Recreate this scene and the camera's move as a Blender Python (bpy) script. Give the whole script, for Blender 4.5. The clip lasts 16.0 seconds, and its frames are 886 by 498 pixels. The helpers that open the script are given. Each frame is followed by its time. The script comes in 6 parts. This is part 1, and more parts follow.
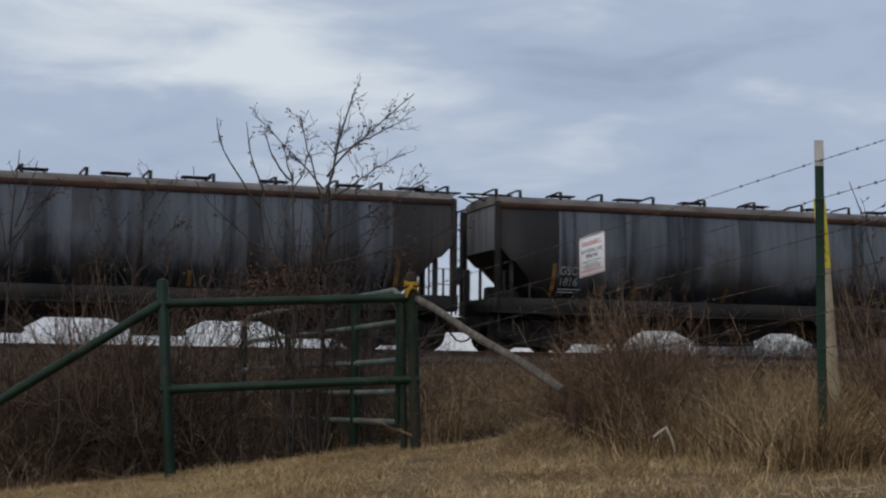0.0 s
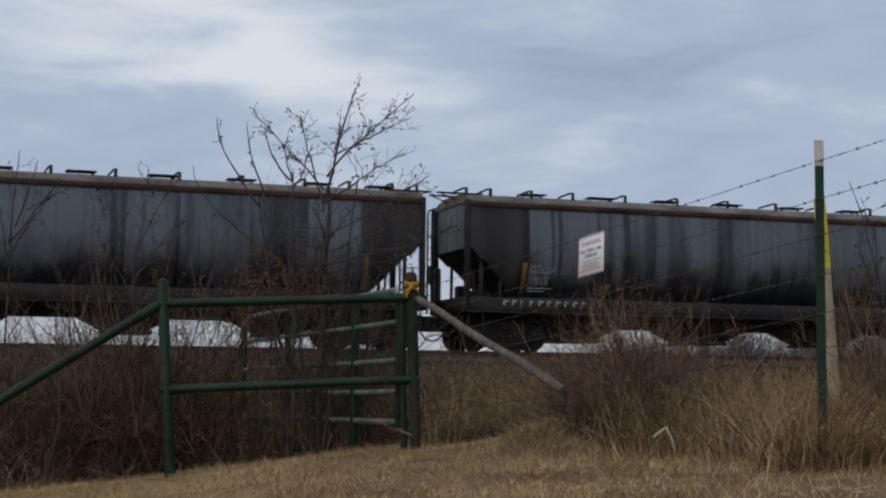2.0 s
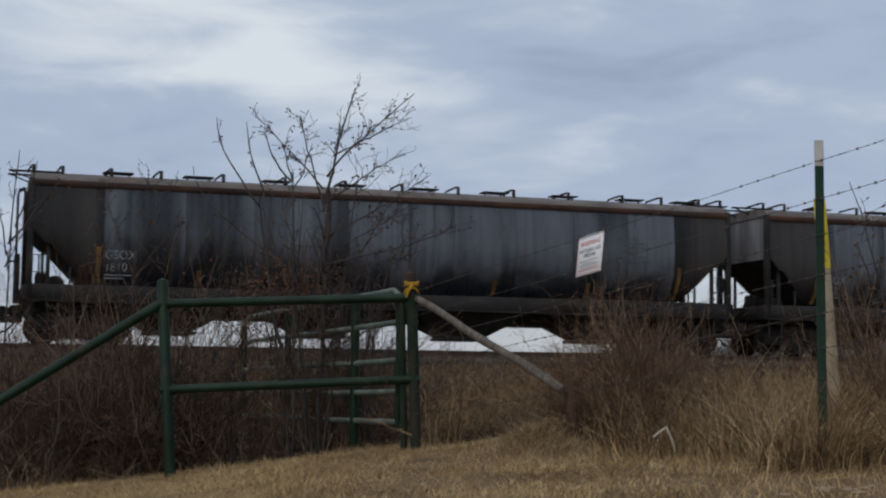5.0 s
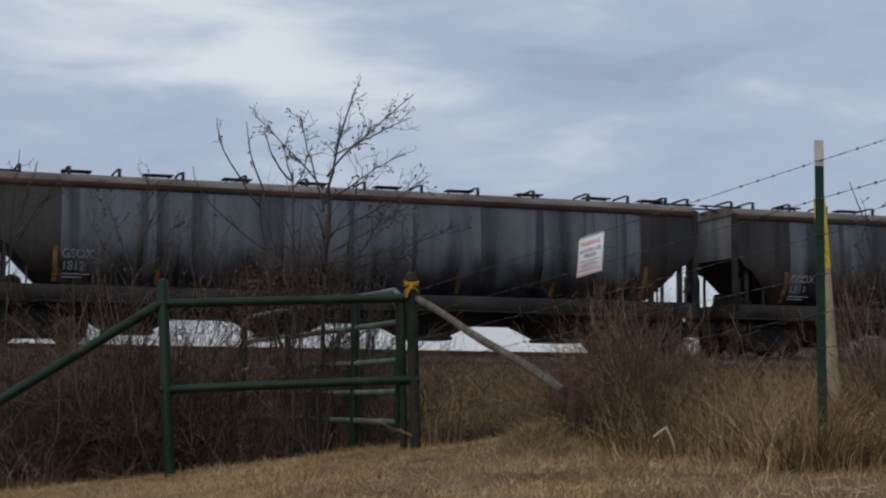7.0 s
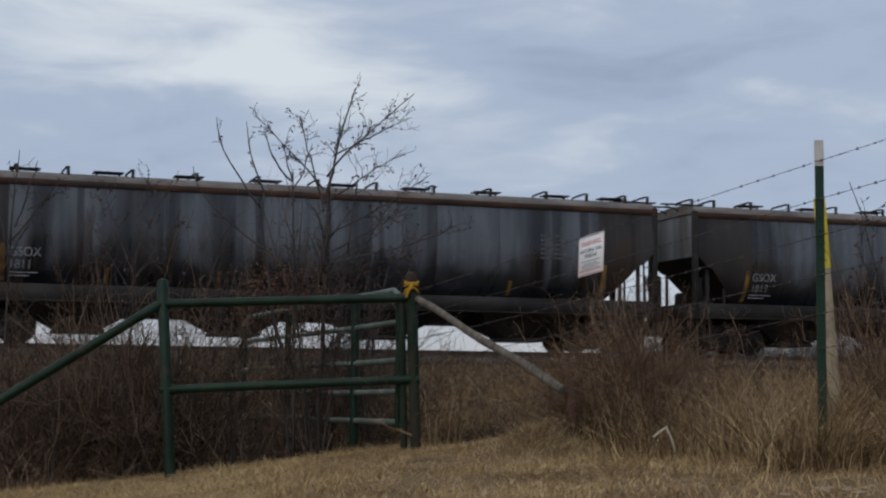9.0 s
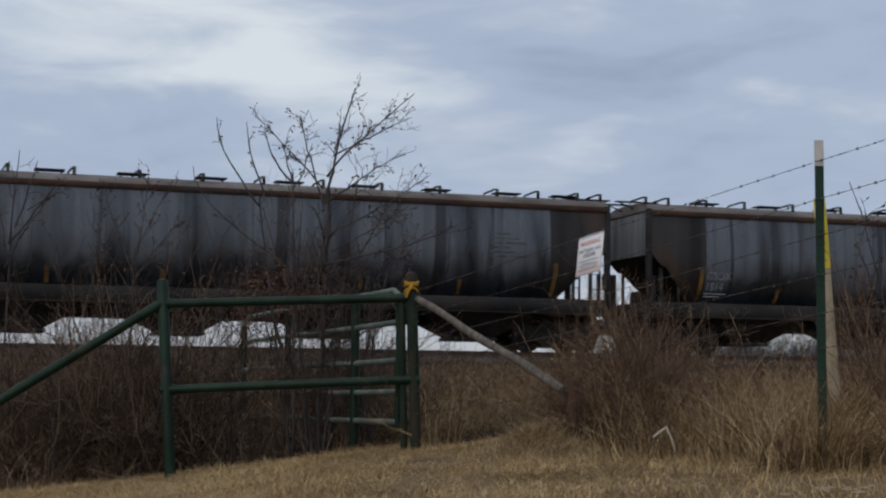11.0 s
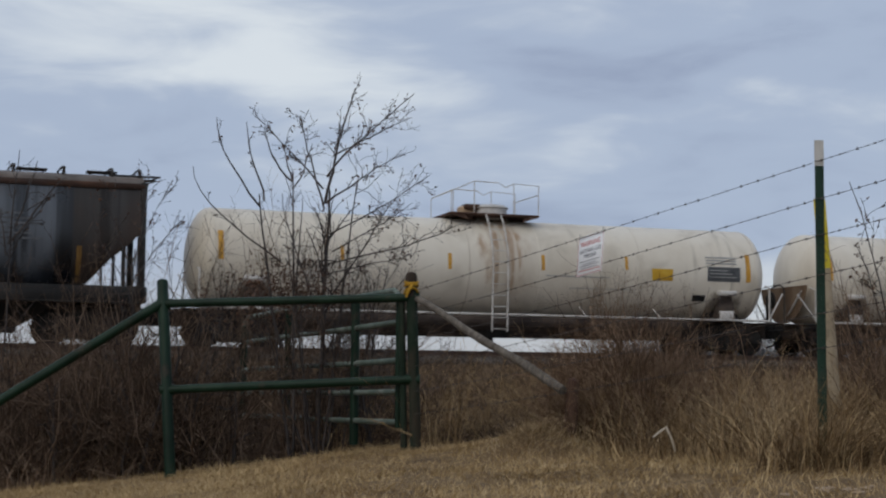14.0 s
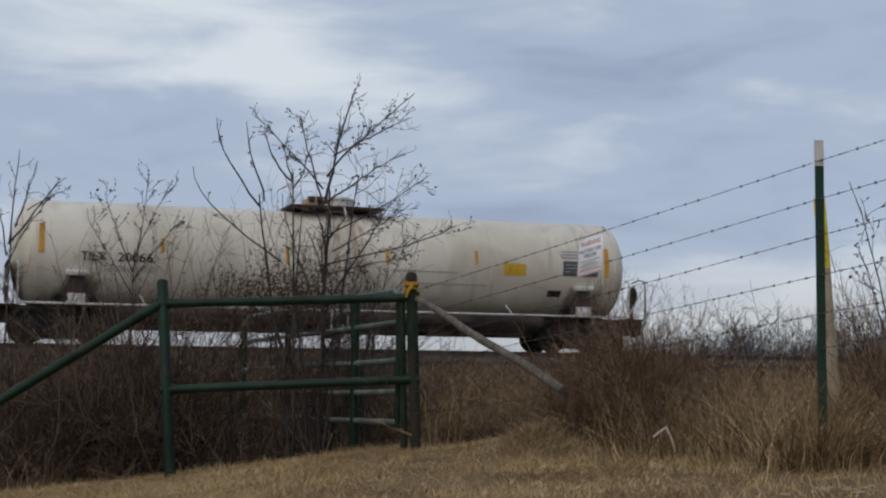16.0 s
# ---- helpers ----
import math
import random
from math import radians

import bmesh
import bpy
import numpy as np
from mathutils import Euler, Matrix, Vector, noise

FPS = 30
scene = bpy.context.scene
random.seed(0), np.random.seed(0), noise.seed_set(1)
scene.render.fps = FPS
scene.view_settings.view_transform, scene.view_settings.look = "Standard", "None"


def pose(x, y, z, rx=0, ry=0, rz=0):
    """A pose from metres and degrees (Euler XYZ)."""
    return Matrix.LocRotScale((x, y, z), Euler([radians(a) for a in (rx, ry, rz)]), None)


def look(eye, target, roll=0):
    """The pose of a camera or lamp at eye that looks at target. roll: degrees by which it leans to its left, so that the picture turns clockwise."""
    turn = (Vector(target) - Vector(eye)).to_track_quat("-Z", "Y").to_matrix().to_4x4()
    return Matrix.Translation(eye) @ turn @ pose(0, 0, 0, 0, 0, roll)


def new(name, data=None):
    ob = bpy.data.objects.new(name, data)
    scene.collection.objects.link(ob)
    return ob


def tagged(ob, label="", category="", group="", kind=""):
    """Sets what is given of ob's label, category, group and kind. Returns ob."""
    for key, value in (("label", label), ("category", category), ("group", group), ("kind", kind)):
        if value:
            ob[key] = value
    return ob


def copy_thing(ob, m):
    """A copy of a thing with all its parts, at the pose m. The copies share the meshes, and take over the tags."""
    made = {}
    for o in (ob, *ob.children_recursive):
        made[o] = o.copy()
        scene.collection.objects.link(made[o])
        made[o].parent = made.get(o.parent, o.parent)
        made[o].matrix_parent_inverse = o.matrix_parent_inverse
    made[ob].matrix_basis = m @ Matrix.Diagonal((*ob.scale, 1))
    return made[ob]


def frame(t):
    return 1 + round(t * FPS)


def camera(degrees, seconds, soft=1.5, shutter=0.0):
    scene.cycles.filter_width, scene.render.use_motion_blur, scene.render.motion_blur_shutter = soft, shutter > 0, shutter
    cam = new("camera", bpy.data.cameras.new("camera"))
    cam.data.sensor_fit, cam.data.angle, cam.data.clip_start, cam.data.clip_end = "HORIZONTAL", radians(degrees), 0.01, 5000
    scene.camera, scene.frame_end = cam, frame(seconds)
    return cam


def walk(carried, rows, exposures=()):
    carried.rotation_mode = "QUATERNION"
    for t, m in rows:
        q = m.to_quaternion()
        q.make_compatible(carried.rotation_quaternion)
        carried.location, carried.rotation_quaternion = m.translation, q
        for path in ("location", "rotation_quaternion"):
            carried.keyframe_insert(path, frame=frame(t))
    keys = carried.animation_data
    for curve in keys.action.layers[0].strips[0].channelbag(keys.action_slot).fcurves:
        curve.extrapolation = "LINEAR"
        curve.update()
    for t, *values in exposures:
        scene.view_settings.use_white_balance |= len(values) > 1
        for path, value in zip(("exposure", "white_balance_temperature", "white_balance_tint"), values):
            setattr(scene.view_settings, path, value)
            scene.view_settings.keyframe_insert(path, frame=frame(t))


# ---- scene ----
EYE = 1.6            # height of the lens
RAIL = EYE + 1.03    # top of the rails
TRACK_D, TRACK_A = 43.79, radians(18.066)   # the track passes this far ahead, at this angle
CAR = 21.69          # coupled length of a hopper car
BOX = 20.50          # body length of a hopper car

cam = camera(32.997, 16.0, 2.2, 0.1)
view = look((0, 0, EYE), (0, 10, EYE + 10 * math.tan(radians(5.2514))), 0.5556)
walk(cam, [(0.0, view), (16.0, view)])
scene.view_settings.exposure = 0.0

# ---- sky and light ----
SUN_H, SUN_DIR = 40.0, 212.0
world = bpy.data.worlds.new("overcast_sky")
scene.world = world
world.use_nodes = True
wt = world.node_tree
wt.nodes.clear()


def wnode(kind, **inputs):
    n = wt.nodes.new(kind)
    for k, v in inputs.items():
        n.inputs[k].default_value = v
    return n


wcoord = wt.nodes.new("ShaderNodeTexCoord")
sky = wt.nodes.new("ShaderNodeTexSky")
sky.sky_type, sky.sun_disc = "NISHITA", False
sky.sun_elevation, sky.sun_rotation = radians(SUN_H), radians(SUN_DIR)
clear = wnode("ShaderNodeBackground", Strength=0.06)
wt.links.new(sky.outputs[0], clear.inputs["Color"])
# flat cloud layers: broad bands, then softer billows
wmap = wt.nodes.new("ShaderNodeMapping")
wmap.inputs["Scale"].default_value = (1.5, 1.5, 5.6)
wmap.inputs["Location"].default_value = (-0.7, 1.3, 2.35)
wmap.inputs["Rotation"].default_value = (0.0, radians(-7), 0.0)
wt.links.new(wcoord.outputs["Generated"], wmap.inputs["Vector"])
broad = wnode("ShaderNodeTexNoise", Scale=1.5, Detail=5.0, Roughness=0.5, Distortion=0.35)
fine = wnode("ShaderNodeTexNoise", Scale=4.2, Detail=6.0, Roughness=0.55, Distortion=0.6)
for n in (broad, fine):
    wt.links.new(wmap.outputs[0], n.inputs["Vector"])
blend = wnode("ShaderNodeMix", Factor=0.42)
wt.links.new(broad.outputs["Fac"], blend.inputs["A"])
wt.links.new(fine.outputs["Fac"], blend.inputs["B"])
ramp = wt.nodes.new("ShaderNodeValToRGB")
ramp.color_ramp.interpolation = "EASE"
for at, col in ((0.34, (0.292, 0.350, 0.487, 1)), (0.50, (0.404, 0.481, 0.622, 1)), (0.68, (0.712, 0.768, 0.82, 1))):
    e = ramp.color_ramp.elements.new(at)
    e.color = col
ramp.color_ramp.elements.remove(ramp.color_ramp.elements[0])
ramp.color_ramp.elements.remove(ramp.color_ramp.elements[-1])
# the cloud is thinner, so brighter, towards the hidden sun
toward = wt.nodes.new("ShaderNodeVectorMath")
toward.operation = "DOT_PRODUCT"
toward.inputs[1].default_value = (math.sin(radians(SUN_DIR)) * math.cos(radians(SUN_H)), math.cos(radians(SUN_DIR)) * math.cos(radians(SUN_H)), math.sin(radians(SUN_H)))
wt.links.new(wcoord.outputs["Generated"], toward.inputs[0])
glow = wnode("ShaderNodeMapRange")
glow.inputs["From Min"].default_value, glow.inputs["From Max"].default_value = 0.3, 1.0
glow.inputs["To Min"].default_value, glow.inputs["To Max"].default_value = 0.008, 0.06
wt.links.new(toward.outputs["Value"], glow.inputs["Value"])
# the larger cloud banks over the railway: place and reach by slope across and up, turn, and how much thinner (+) or thicker
slope_xyz = wt.nodes.new("ShaderNodeSeparateXYZ")
wt.links.new(wcoord.outputs["Generated"], slope_xyz.inputs[0])
slope = wt.nodes.new("ShaderNodeCombineXYZ")
for k, axis in enumerate(("X", "Z")):
    q = wt.nodes.new("ShaderNodeMath")
    q.operation = "DIVIDE"
    wt.links.new(slope_xyz.outputs[axis], q.inputs[0])
    wt.links.new(slope_xyz.outputs["Y"], q.inputs[1])
    wt.links.new(q.outputs[0], slope.inputs[k])
ragged = wnode("ShaderNodeTexNoise", Scale=3.0, Detail=4.0, Roughness=0.55)
wt.links.new(wmap.outputs[0], ragged.inputs["Vector"])
fray = wt.nodes.new("ShaderNodeVectorMath")
fray.operation = "MULTIPLY_ADD"
fray.inputs[1].default_value = (0.22, 0.10, 0)
wt.links.new(ragged.outputs["Color"], fray.inputs[0])
wt.links.new(slope.outputs[0], fray.inputs[2])
cover = wnode("ShaderNodeMapRange")
cover.inputs["To Min"].default_value, cover.inputs["To Max"].default_value = 0.1, 0.9
wt.links.new(blend.outputs["Result"], cover.inputs["Value"])
cover = cover.outputs[0]
for bx, bz, rx, rz, turn, amount in ((-0.19, 0.240, 0.26, 0.046, -9, 0.085), (-0.25, 0.165, 0.20, 0.040, -3, -0.06), (0.05, 0.215, 0.18, 0.040, -14, -0.05),
                                     (0.26, 0.196, 0.09, 0.017, 4, 0.06), (0.155, 0.172, 0.08, 0.012, 8, 0.06), (-0.05, 0.203, 0.12, 0.026, -5, 0.015), (0.02, 0.265, 0.24, 0.026, -2, 0.07),
                                     (0.22, 0.25, 0.16, 0.03, 0, -0.03), (0.05, 0.15, 0.17, 0.022, 2, 0.015), (0.10, 0.118, 0.40, 0.03, 0, -0.05)):
    spot = wt.nodes.new("ShaderNodeMapping")
    spot.vector_type = "TEXTURE"
    spot.inputs["Location"].default_value = (bx + 0.11, bz + 0.05, 0)
    spot.inputs["Rotation"].default_value = (0, 0, radians(turn))
    spot.inputs["Scale"].default_value = (rx * 1.5, rz * 1.5, 1)
    wt.links.new(fray.outputs[0], spot.inputs["Vector"])
    far = wt.nodes.new("ShaderNodeVectorMath")
    far.operation = "LENGTH"
    wt.links.new(spot.outputs[0], far.inputs[0])
    bank = wnode("ShaderNodeMapRange")
    bank.interpolation_type = "SMOOTHERSTEP"
    bank.inputs["To Min"].default_value, bank.inputs["To Max"].default_value = amount, 0.0
    wt.links.new(far.outputs["Value"], bank.inputs["Value"])
    total = wt.nodes.new("ShaderNodeMath")
    wt.links.new(cover, total.inputs[0])
    wt.links.new(bank.outputs[0], total.inputs[1])
    cover = total.outputs[0]
lit = wt.nodes.new("ShaderNodeMath")
wt.links.new(cover, lit.inputs[0])
wt.links.new(glow.outputs[0], lit.inputs[1])
wt.links.new(lit.outputs[0], ramp.inputs[0])
cloud = wnode("ShaderNodeBackground", Strength=1.0)
# haze whitens the sky low down
level = wt.nodes.new("ShaderNodeSeparateXYZ")
wt.links.new(wcoord.outputs["Generated"], level.inputs[0])
haze = wnode("ShaderNodeMapRange")
haze.interpolation_type = "SMOOTHSTEP"
haze.inputs["From Min"].default_value, haze.inputs["From Max"].default_value = 0.012, 0.105
haze.inputs["To Min"].default_value, haze.inputs["To Max"].default_value = 0.85, 0.0
wt.links.new(level.outputs["Z"], haze.inputs["Value"])
hazed = wt.nodes.new("ShaderNodeMix")
hazed.data_type = "RGBA"
hazed.inputs["B"].default_value = (0.485, 0.50, 0.525, 1)
wt.links.new(haze.outputs[0], hazed.inputs["Factor"])
wt.links.new(ramp.outputs[0], hazed.inputs["A"])
wt.links.new(hazed.outputs["Result"], cloud.inputs["Color"])
both = wnode("ShaderNodeMixShader", Fac=0.93)
wout = wt.nodes.new("ShaderNodeOutputWorld")
wt.links.new(clear.outputs[0], both.inputs[1])
wt.links.new(cloud.outputs[0], both.inputs[2])
wt.links.new(both.outputs[0], wout.inputs[0])

sun = new("sun", bpy.data.lights.new("sun", "SUN"))
sun.data.energy, sun.data.angle, sun.data.color = 0.85, radians(60), (1.0, 0.89, 0.74)
sun.matrix_basis = look((0, 0, 30), (0 - 30 * math.sin(radians(SUN_DIR)) / math.tan(radians(SUN_H)),
                                     0 - 30 * math.cos(radians(SUN_DIR)) / math.tan(radians(SUN_H)), 0))


# ---- materials ----
def paint(name, cols, scale=(1, 1, 1), detail=6.0, rough=0.75, metal=0.0, stain=None, stain_scale=(1, 1, 1),
          stain_at=(0.55, 0.7), stain_amount=0.8, bump=0.2, bump_scale=40.0, per=None, sheen=0.3, world_space=False):
    """A surface that runs through cols by noise, with stains of a second noise and fine relief."""
    m = bpy.data.materials.new(name)
    m.use_nodes = True
    nt = m.node_tree
    b = nt.nodes["Principled BSDF"]
    b.inputs["Metallic"].default_value = metal
    b.inputs["Specular IOR Level"].default_value = sheen
    co = nt.nodes.new("ShaderNodeTexCoord")
    info = nt.nodes.new("ShaderNodeObjectInfo")
    shift = nt.nodes.new("ShaderNodeVectorMath")
    shift.operation = "SCALE"
    shift.inputs[0].default_value = (37.0, 61.0, 23.0)
    nt.links.new(info.outputs["Random"], shift.inputs["Scale"])
    add = nt.nodes.new("ShaderNodeVectorMath")
    if world_space:
        geo = nt.nodes.new("ShaderNodeNewGeometry")
        nt.links.new(geo.outputs["Position"], add.inputs[0])
    else:
        nt.links.new(co.outputs["Object"], add.inputs[0])
        nt.links.new(shift.outputs[0], add.inputs[1])

    def pattern(sc, det, dist=0.0):
        mp = nt.nodes.new("ShaderNodeMapping")
        mp.inputs["Scale"].default_value = sc
        nt.links.new(add.outputs[0], mp.inputs["Vector"])
        nz = nt.nodes.new("ShaderNodeTexNoise")
        nz.inputs["Scale"].default_value = 1.0
        nz.inputs["Detail"].default_value = det
        nz.inputs["Roughness"].default_value = 0.6
        nz.inputs["Distortion"].default_value = dist
        nt.links.new(mp.outputs[0], nz.inputs["Vector"])
        return nz.outputs["Fac"]

    rp = nt.nodes.new("ShaderNodeValToRGB")
    els = rp.color_ramp.elements
    for i, c in enumerate(cols):
        at = 0.5 if len(cols) == 1 else 0.32 + 0.36 * i / (len(cols) - 1)
        e = els.new(at)
        e.color = (*c, 1)
    els.remove(els[0])
    els.remove(els[-1])
    if per == "island":
        geo2 = nt.nodes.new("ShaderNodeNewGeometry")
        sp = nt.nodes.new("ShaderNodeMapRange")
        sp.inputs["To Min"].default_value, sp.inputs["To Max"].default_value = 0.3, 0.7
        nt.links.new(geo2.outputs["Random Per Island"], sp.inputs["Value"])
        mx = nt.nodes.new("ShaderNodeMix")
        mx.inputs["Factor"].default_value = 0.8
        nt.links.new(pattern(scale, detail), mx.inputs["A"])
        nt.links.new(sp.outputs[0], mx.inputs["B"])
        nt.links.new(mx.outputs["Result"], rp.inputs[0])
    else:
        nt.links.new(pattern(scale, detail), rp.inputs[0])
    colour = rp.outputs[0]
    if stain:
        sr = nt.nodes.new("ShaderNodeMapRange")
        sr.inputs["From Min"].default_value, sr.inputs["From Max"].default_value = stain_at
        sr.inputs["To Max"].default_value = stain_amount
        nt.links.new(pattern(stain_scale, 5.0, 0.3), sr.inputs["Value"])
        mx2 = nt.nodes.new("ShaderNodeMix")
        mx2.data_type = "RGBA"
        nt.links.new(sr.outputs[0], mx2.inputs["Factor"])
        nt.links.new(colour, mx2.inputs["A"])
        mx2.inputs["B"].default_value = (*stain, 1)
        colour = mx2.outputs["Result"]
    nt.links.new(colour, b.inputs["Base Color"])
    rr = nt.nodes.new("ShaderNodeMapRange")
    rr.inputs["To Min"].default_value, rr.inputs["To Max"].default_value = max(rough - 0.12, 0.05), min(rough + 0.12, 1.0)
    relief = pattern((bump_scale,) * 3, 3.0)
    nt.links.new(relief, rr.inputs["Value"])
    nt.links.new(rr.outputs[0], b.inputs["Roughness"])
    if bump:
        bp = nt.nodes.new("ShaderNodeBump")
        bp.inputs["Strength"].default_value = bump
        bp.inputs["Distance"].default_value = 0.02
        nt.links.new(relief, bp.inputs["Height"])
        nt.links.new(bp.outputs[0], b.inputs["Normal"])
    return m


def washed(name, dark, pale, rust, wash_at, rust_at, rough=0.36, gloss=0.5):
    """Old glossy car paint: broad pale washes that change from panel to panel, dark drips, fine streaks and patches of rust."""
    m = bpy.data.materials.new(name)
    m.use_nodes = True
    nt = m.node_tree
    b = nt.nodes["Principled BSDF"]
    b.inputs["Specular IOR Level"].default_value = gloss
    co = nt.nodes.new("ShaderNodeTexCoord")
    info = nt.nodes.new("ShaderNodeObjectInfo")
    shift = nt.nodes.new("ShaderNodeVectorMath")
    shift.operation = "SCALE"
    shift.inputs[0].default_value = (37.0, 61.0, 23.0)
    nt.links.new(info.outputs["Random"], shift.inputs["Scale"])
    add = nt.nodes.new("ShaderNodeVectorMath")
    nt.links.new(co.outputs["Object"], add.inputs[0])
    nt.links.new(shift.outputs[0], add.inputs[1])

    def pattern(scale, detail, lo, hi, warp=0.0):
        mp = nt.nodes.new("ShaderNodeMapping")
        mp.inputs["Scale"].default_value = scale
        nt.links.new(add.outputs[0], mp.inputs["Vector"])
        nz = nt.nodes.new("ShaderNodeTexNoise")
        nz.inputs["Scale"].default_value, nz.inputs["Detail"].default_value, nz.inputs["Distortion"].default_value = 1.0, detail, warp
        nt.links.new(mp.outputs[0], nz.inputs["Vector"])
        mr = nt.nodes.new("ShaderNodeMapRange")
        mr.interpolation_type = "SMOOTHSTEP"
        mr.inputs["From Min"].default_value, mr.inputs["From Max"].default_value = lo, hi
        nt.links.new(nz.outputs["Fac"], mr.inputs["Value"])
        return mr.outputs[0]

    def mix(fac, a, bb, amount=1.0):
        k = nt.nodes.new("ShaderNodeMath")
        k.operation = "MULTIPLY"
        k.inputs[1].default_value = amount
        nt.links.new(fac, k.inputs[0])
        mx = nt.nodes.new("ShaderNodeMix")
        mx.data_type = "RGBA"
        nt.links.new(k.outputs[0], mx.inputs["Factor"])
        for key, v in (("A", a), ("B", bb)):
            if isinstance(v, tuple):
                mx.inputs[key].default_value = (*v, 1)
            else:
                nt.links.new(v, mx.inputs[key])
        return mx.outputs["Result"]

    def times(a, bb):
        k = nt.nodes.new("ShaderNodeMath")
        k.operation = "MULTIPLY"
        nt.links.new(a, k.inputs[0])
        nt.links.new(bb, k.inputs[1])
        return k.outputs[0]

    # pale washes and streaks fade out below a ragged height, leaving the sheet darker
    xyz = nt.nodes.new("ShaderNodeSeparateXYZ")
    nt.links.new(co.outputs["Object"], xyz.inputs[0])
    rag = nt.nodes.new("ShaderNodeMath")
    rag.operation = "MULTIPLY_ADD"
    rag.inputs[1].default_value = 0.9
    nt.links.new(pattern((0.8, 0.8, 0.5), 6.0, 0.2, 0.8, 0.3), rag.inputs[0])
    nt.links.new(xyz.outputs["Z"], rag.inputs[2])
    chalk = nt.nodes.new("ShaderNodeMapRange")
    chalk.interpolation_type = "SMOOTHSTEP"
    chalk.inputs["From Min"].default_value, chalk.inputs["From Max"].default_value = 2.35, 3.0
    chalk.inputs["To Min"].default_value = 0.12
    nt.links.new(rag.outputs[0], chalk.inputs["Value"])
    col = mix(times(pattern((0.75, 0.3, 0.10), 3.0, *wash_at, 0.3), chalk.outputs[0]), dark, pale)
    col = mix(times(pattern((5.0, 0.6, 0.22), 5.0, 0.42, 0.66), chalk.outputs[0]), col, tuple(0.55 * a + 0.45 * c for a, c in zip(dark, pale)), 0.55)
    col = mix(pattern((1.9, 0.4, 0.06), 4.0, 0.56, 0.64, 0.2), col, tuple(0.55 * a for a in dark), 0.8)
    col = mix(pattern((0.45, 0.4, 0.35), 6.0, *rust_at, 0.4), col, rust, 0.75)
    nt.links.new(col, b.inputs["Base Color"])
    rr = nt.nodes.new("ShaderNodeMapRange")
    rr.inputs["To Min"].default_value, rr.inputs["To Max"].default_value = rough - 0.1, rough + 0.16
    nt.links.new(pattern((2.0, 1.0, 0.5), 5.0, 0.3, 0.7), rr.inputs["Value"])
    nt.links.new(rr.outputs[0], b.inputs["Roughness"])
    bp = nt.nodes.new("ShaderNodeBump")
    bp.inputs["Strength"].default_value, bp.inputs["Distance"].default_value = 0.12, 0.02
    nt.links.new(pattern((1.1, 1.1, 0.7), 4.0, 0.0, 1.0), bp.inputs["Height"])
    nt.links.new(bp.outputs[0], b.inputs["Normal"])
    return m


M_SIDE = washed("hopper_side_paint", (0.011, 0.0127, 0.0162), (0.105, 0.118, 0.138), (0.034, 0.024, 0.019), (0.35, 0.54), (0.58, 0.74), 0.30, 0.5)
M_SIDERUST = washed("hopper_rusty_side_paint", (0.015, 0.0132, 0.0126), (0.044, 0.040, 0.038), (0.060, 0.031, 0.018), (0.42, 0.66), (0.50, 0.70), 0.5, 0.35)
M_FAINT = paint("worn_faint_stencil", [(0.06, 0.064, 0.072), (0.095, 0.10, 0.108), (0.135, 0.14, 0.15)], (6, 6, 4), 6, 0.7, 0,
                (0.04, 0.04, 0.042), (3, 3, 3), (0.48, 0.62), 0.8, 0.0, 30)
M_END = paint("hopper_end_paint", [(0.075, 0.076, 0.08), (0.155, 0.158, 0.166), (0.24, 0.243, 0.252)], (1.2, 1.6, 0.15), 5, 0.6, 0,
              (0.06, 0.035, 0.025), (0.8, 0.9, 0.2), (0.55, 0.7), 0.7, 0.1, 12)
# grime of the car's underside, with its shade painted in as near-black
M_BAY = paint("hopper_grime_and_shade", [(0.009, 0.0083, 0.008), (0.018, 0.016, 0.0148), (0.034, 0.029, 0.0255)], (1.0, 1.0, 0.5), 5, 0.8, 0,
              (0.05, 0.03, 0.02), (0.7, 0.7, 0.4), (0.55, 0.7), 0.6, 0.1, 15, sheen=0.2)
M_SILL = paint("hopper_sill_grime", [(0.013, 0.0127, 0.0125), (0.024, 0.0233, 0.0228), (0.043, 0.041, 0.0395)], (0.6, 1, 1.5), 6, 0.75, 0,
               (0.045, 0.030, 0.022), (0.5, 0.6, 0.8), (0.55, 0.7), 0.6, 0.1, 20, sheen=0.15)
M_ROOF = paint("hopper_roof_dust", [(0.085, 0.076, 0.07), (0.145, 0.13, 0.12), (0.215, 0.195, 0.18)], (0.8, 1.5, 1.5), 6, 0.85, 0,
               (0.10, 0.055, 0.035), (0.5, 1.2, 1.2), (0.5, 0.7), 0.6, 0.1, 20)
M_RUST = paint("rusty_eave_steel", [(0.022, 0.013, 0.010), (0.046, 0.024, 0.016), (0.085, 0.043, 0.027)], (0.9, 3, 3), 6, 0.85, 0,
               (0.035, 0.03, 0.03), (0.5, 1, 1), (0.5, 0.65), 0.7, 0.15, 25)
M_IRON = paint("dark_iron", [(0.018, 0.017, 0.017), (0.035, 0.033, 0.032), (0.055, 0.048, 0.043)], (3, 3, 3), 5, 0.7, 0.3, bump=0.1)
M_TRUCK = paint("truck_grime", [(0.008, 0.007, 0.0065), (0.015, 0.013, 0.0118), (0.033, 0.028, 0.024)], (3, 3, 3), 6, 0.85, 0.1, bump=0.15)
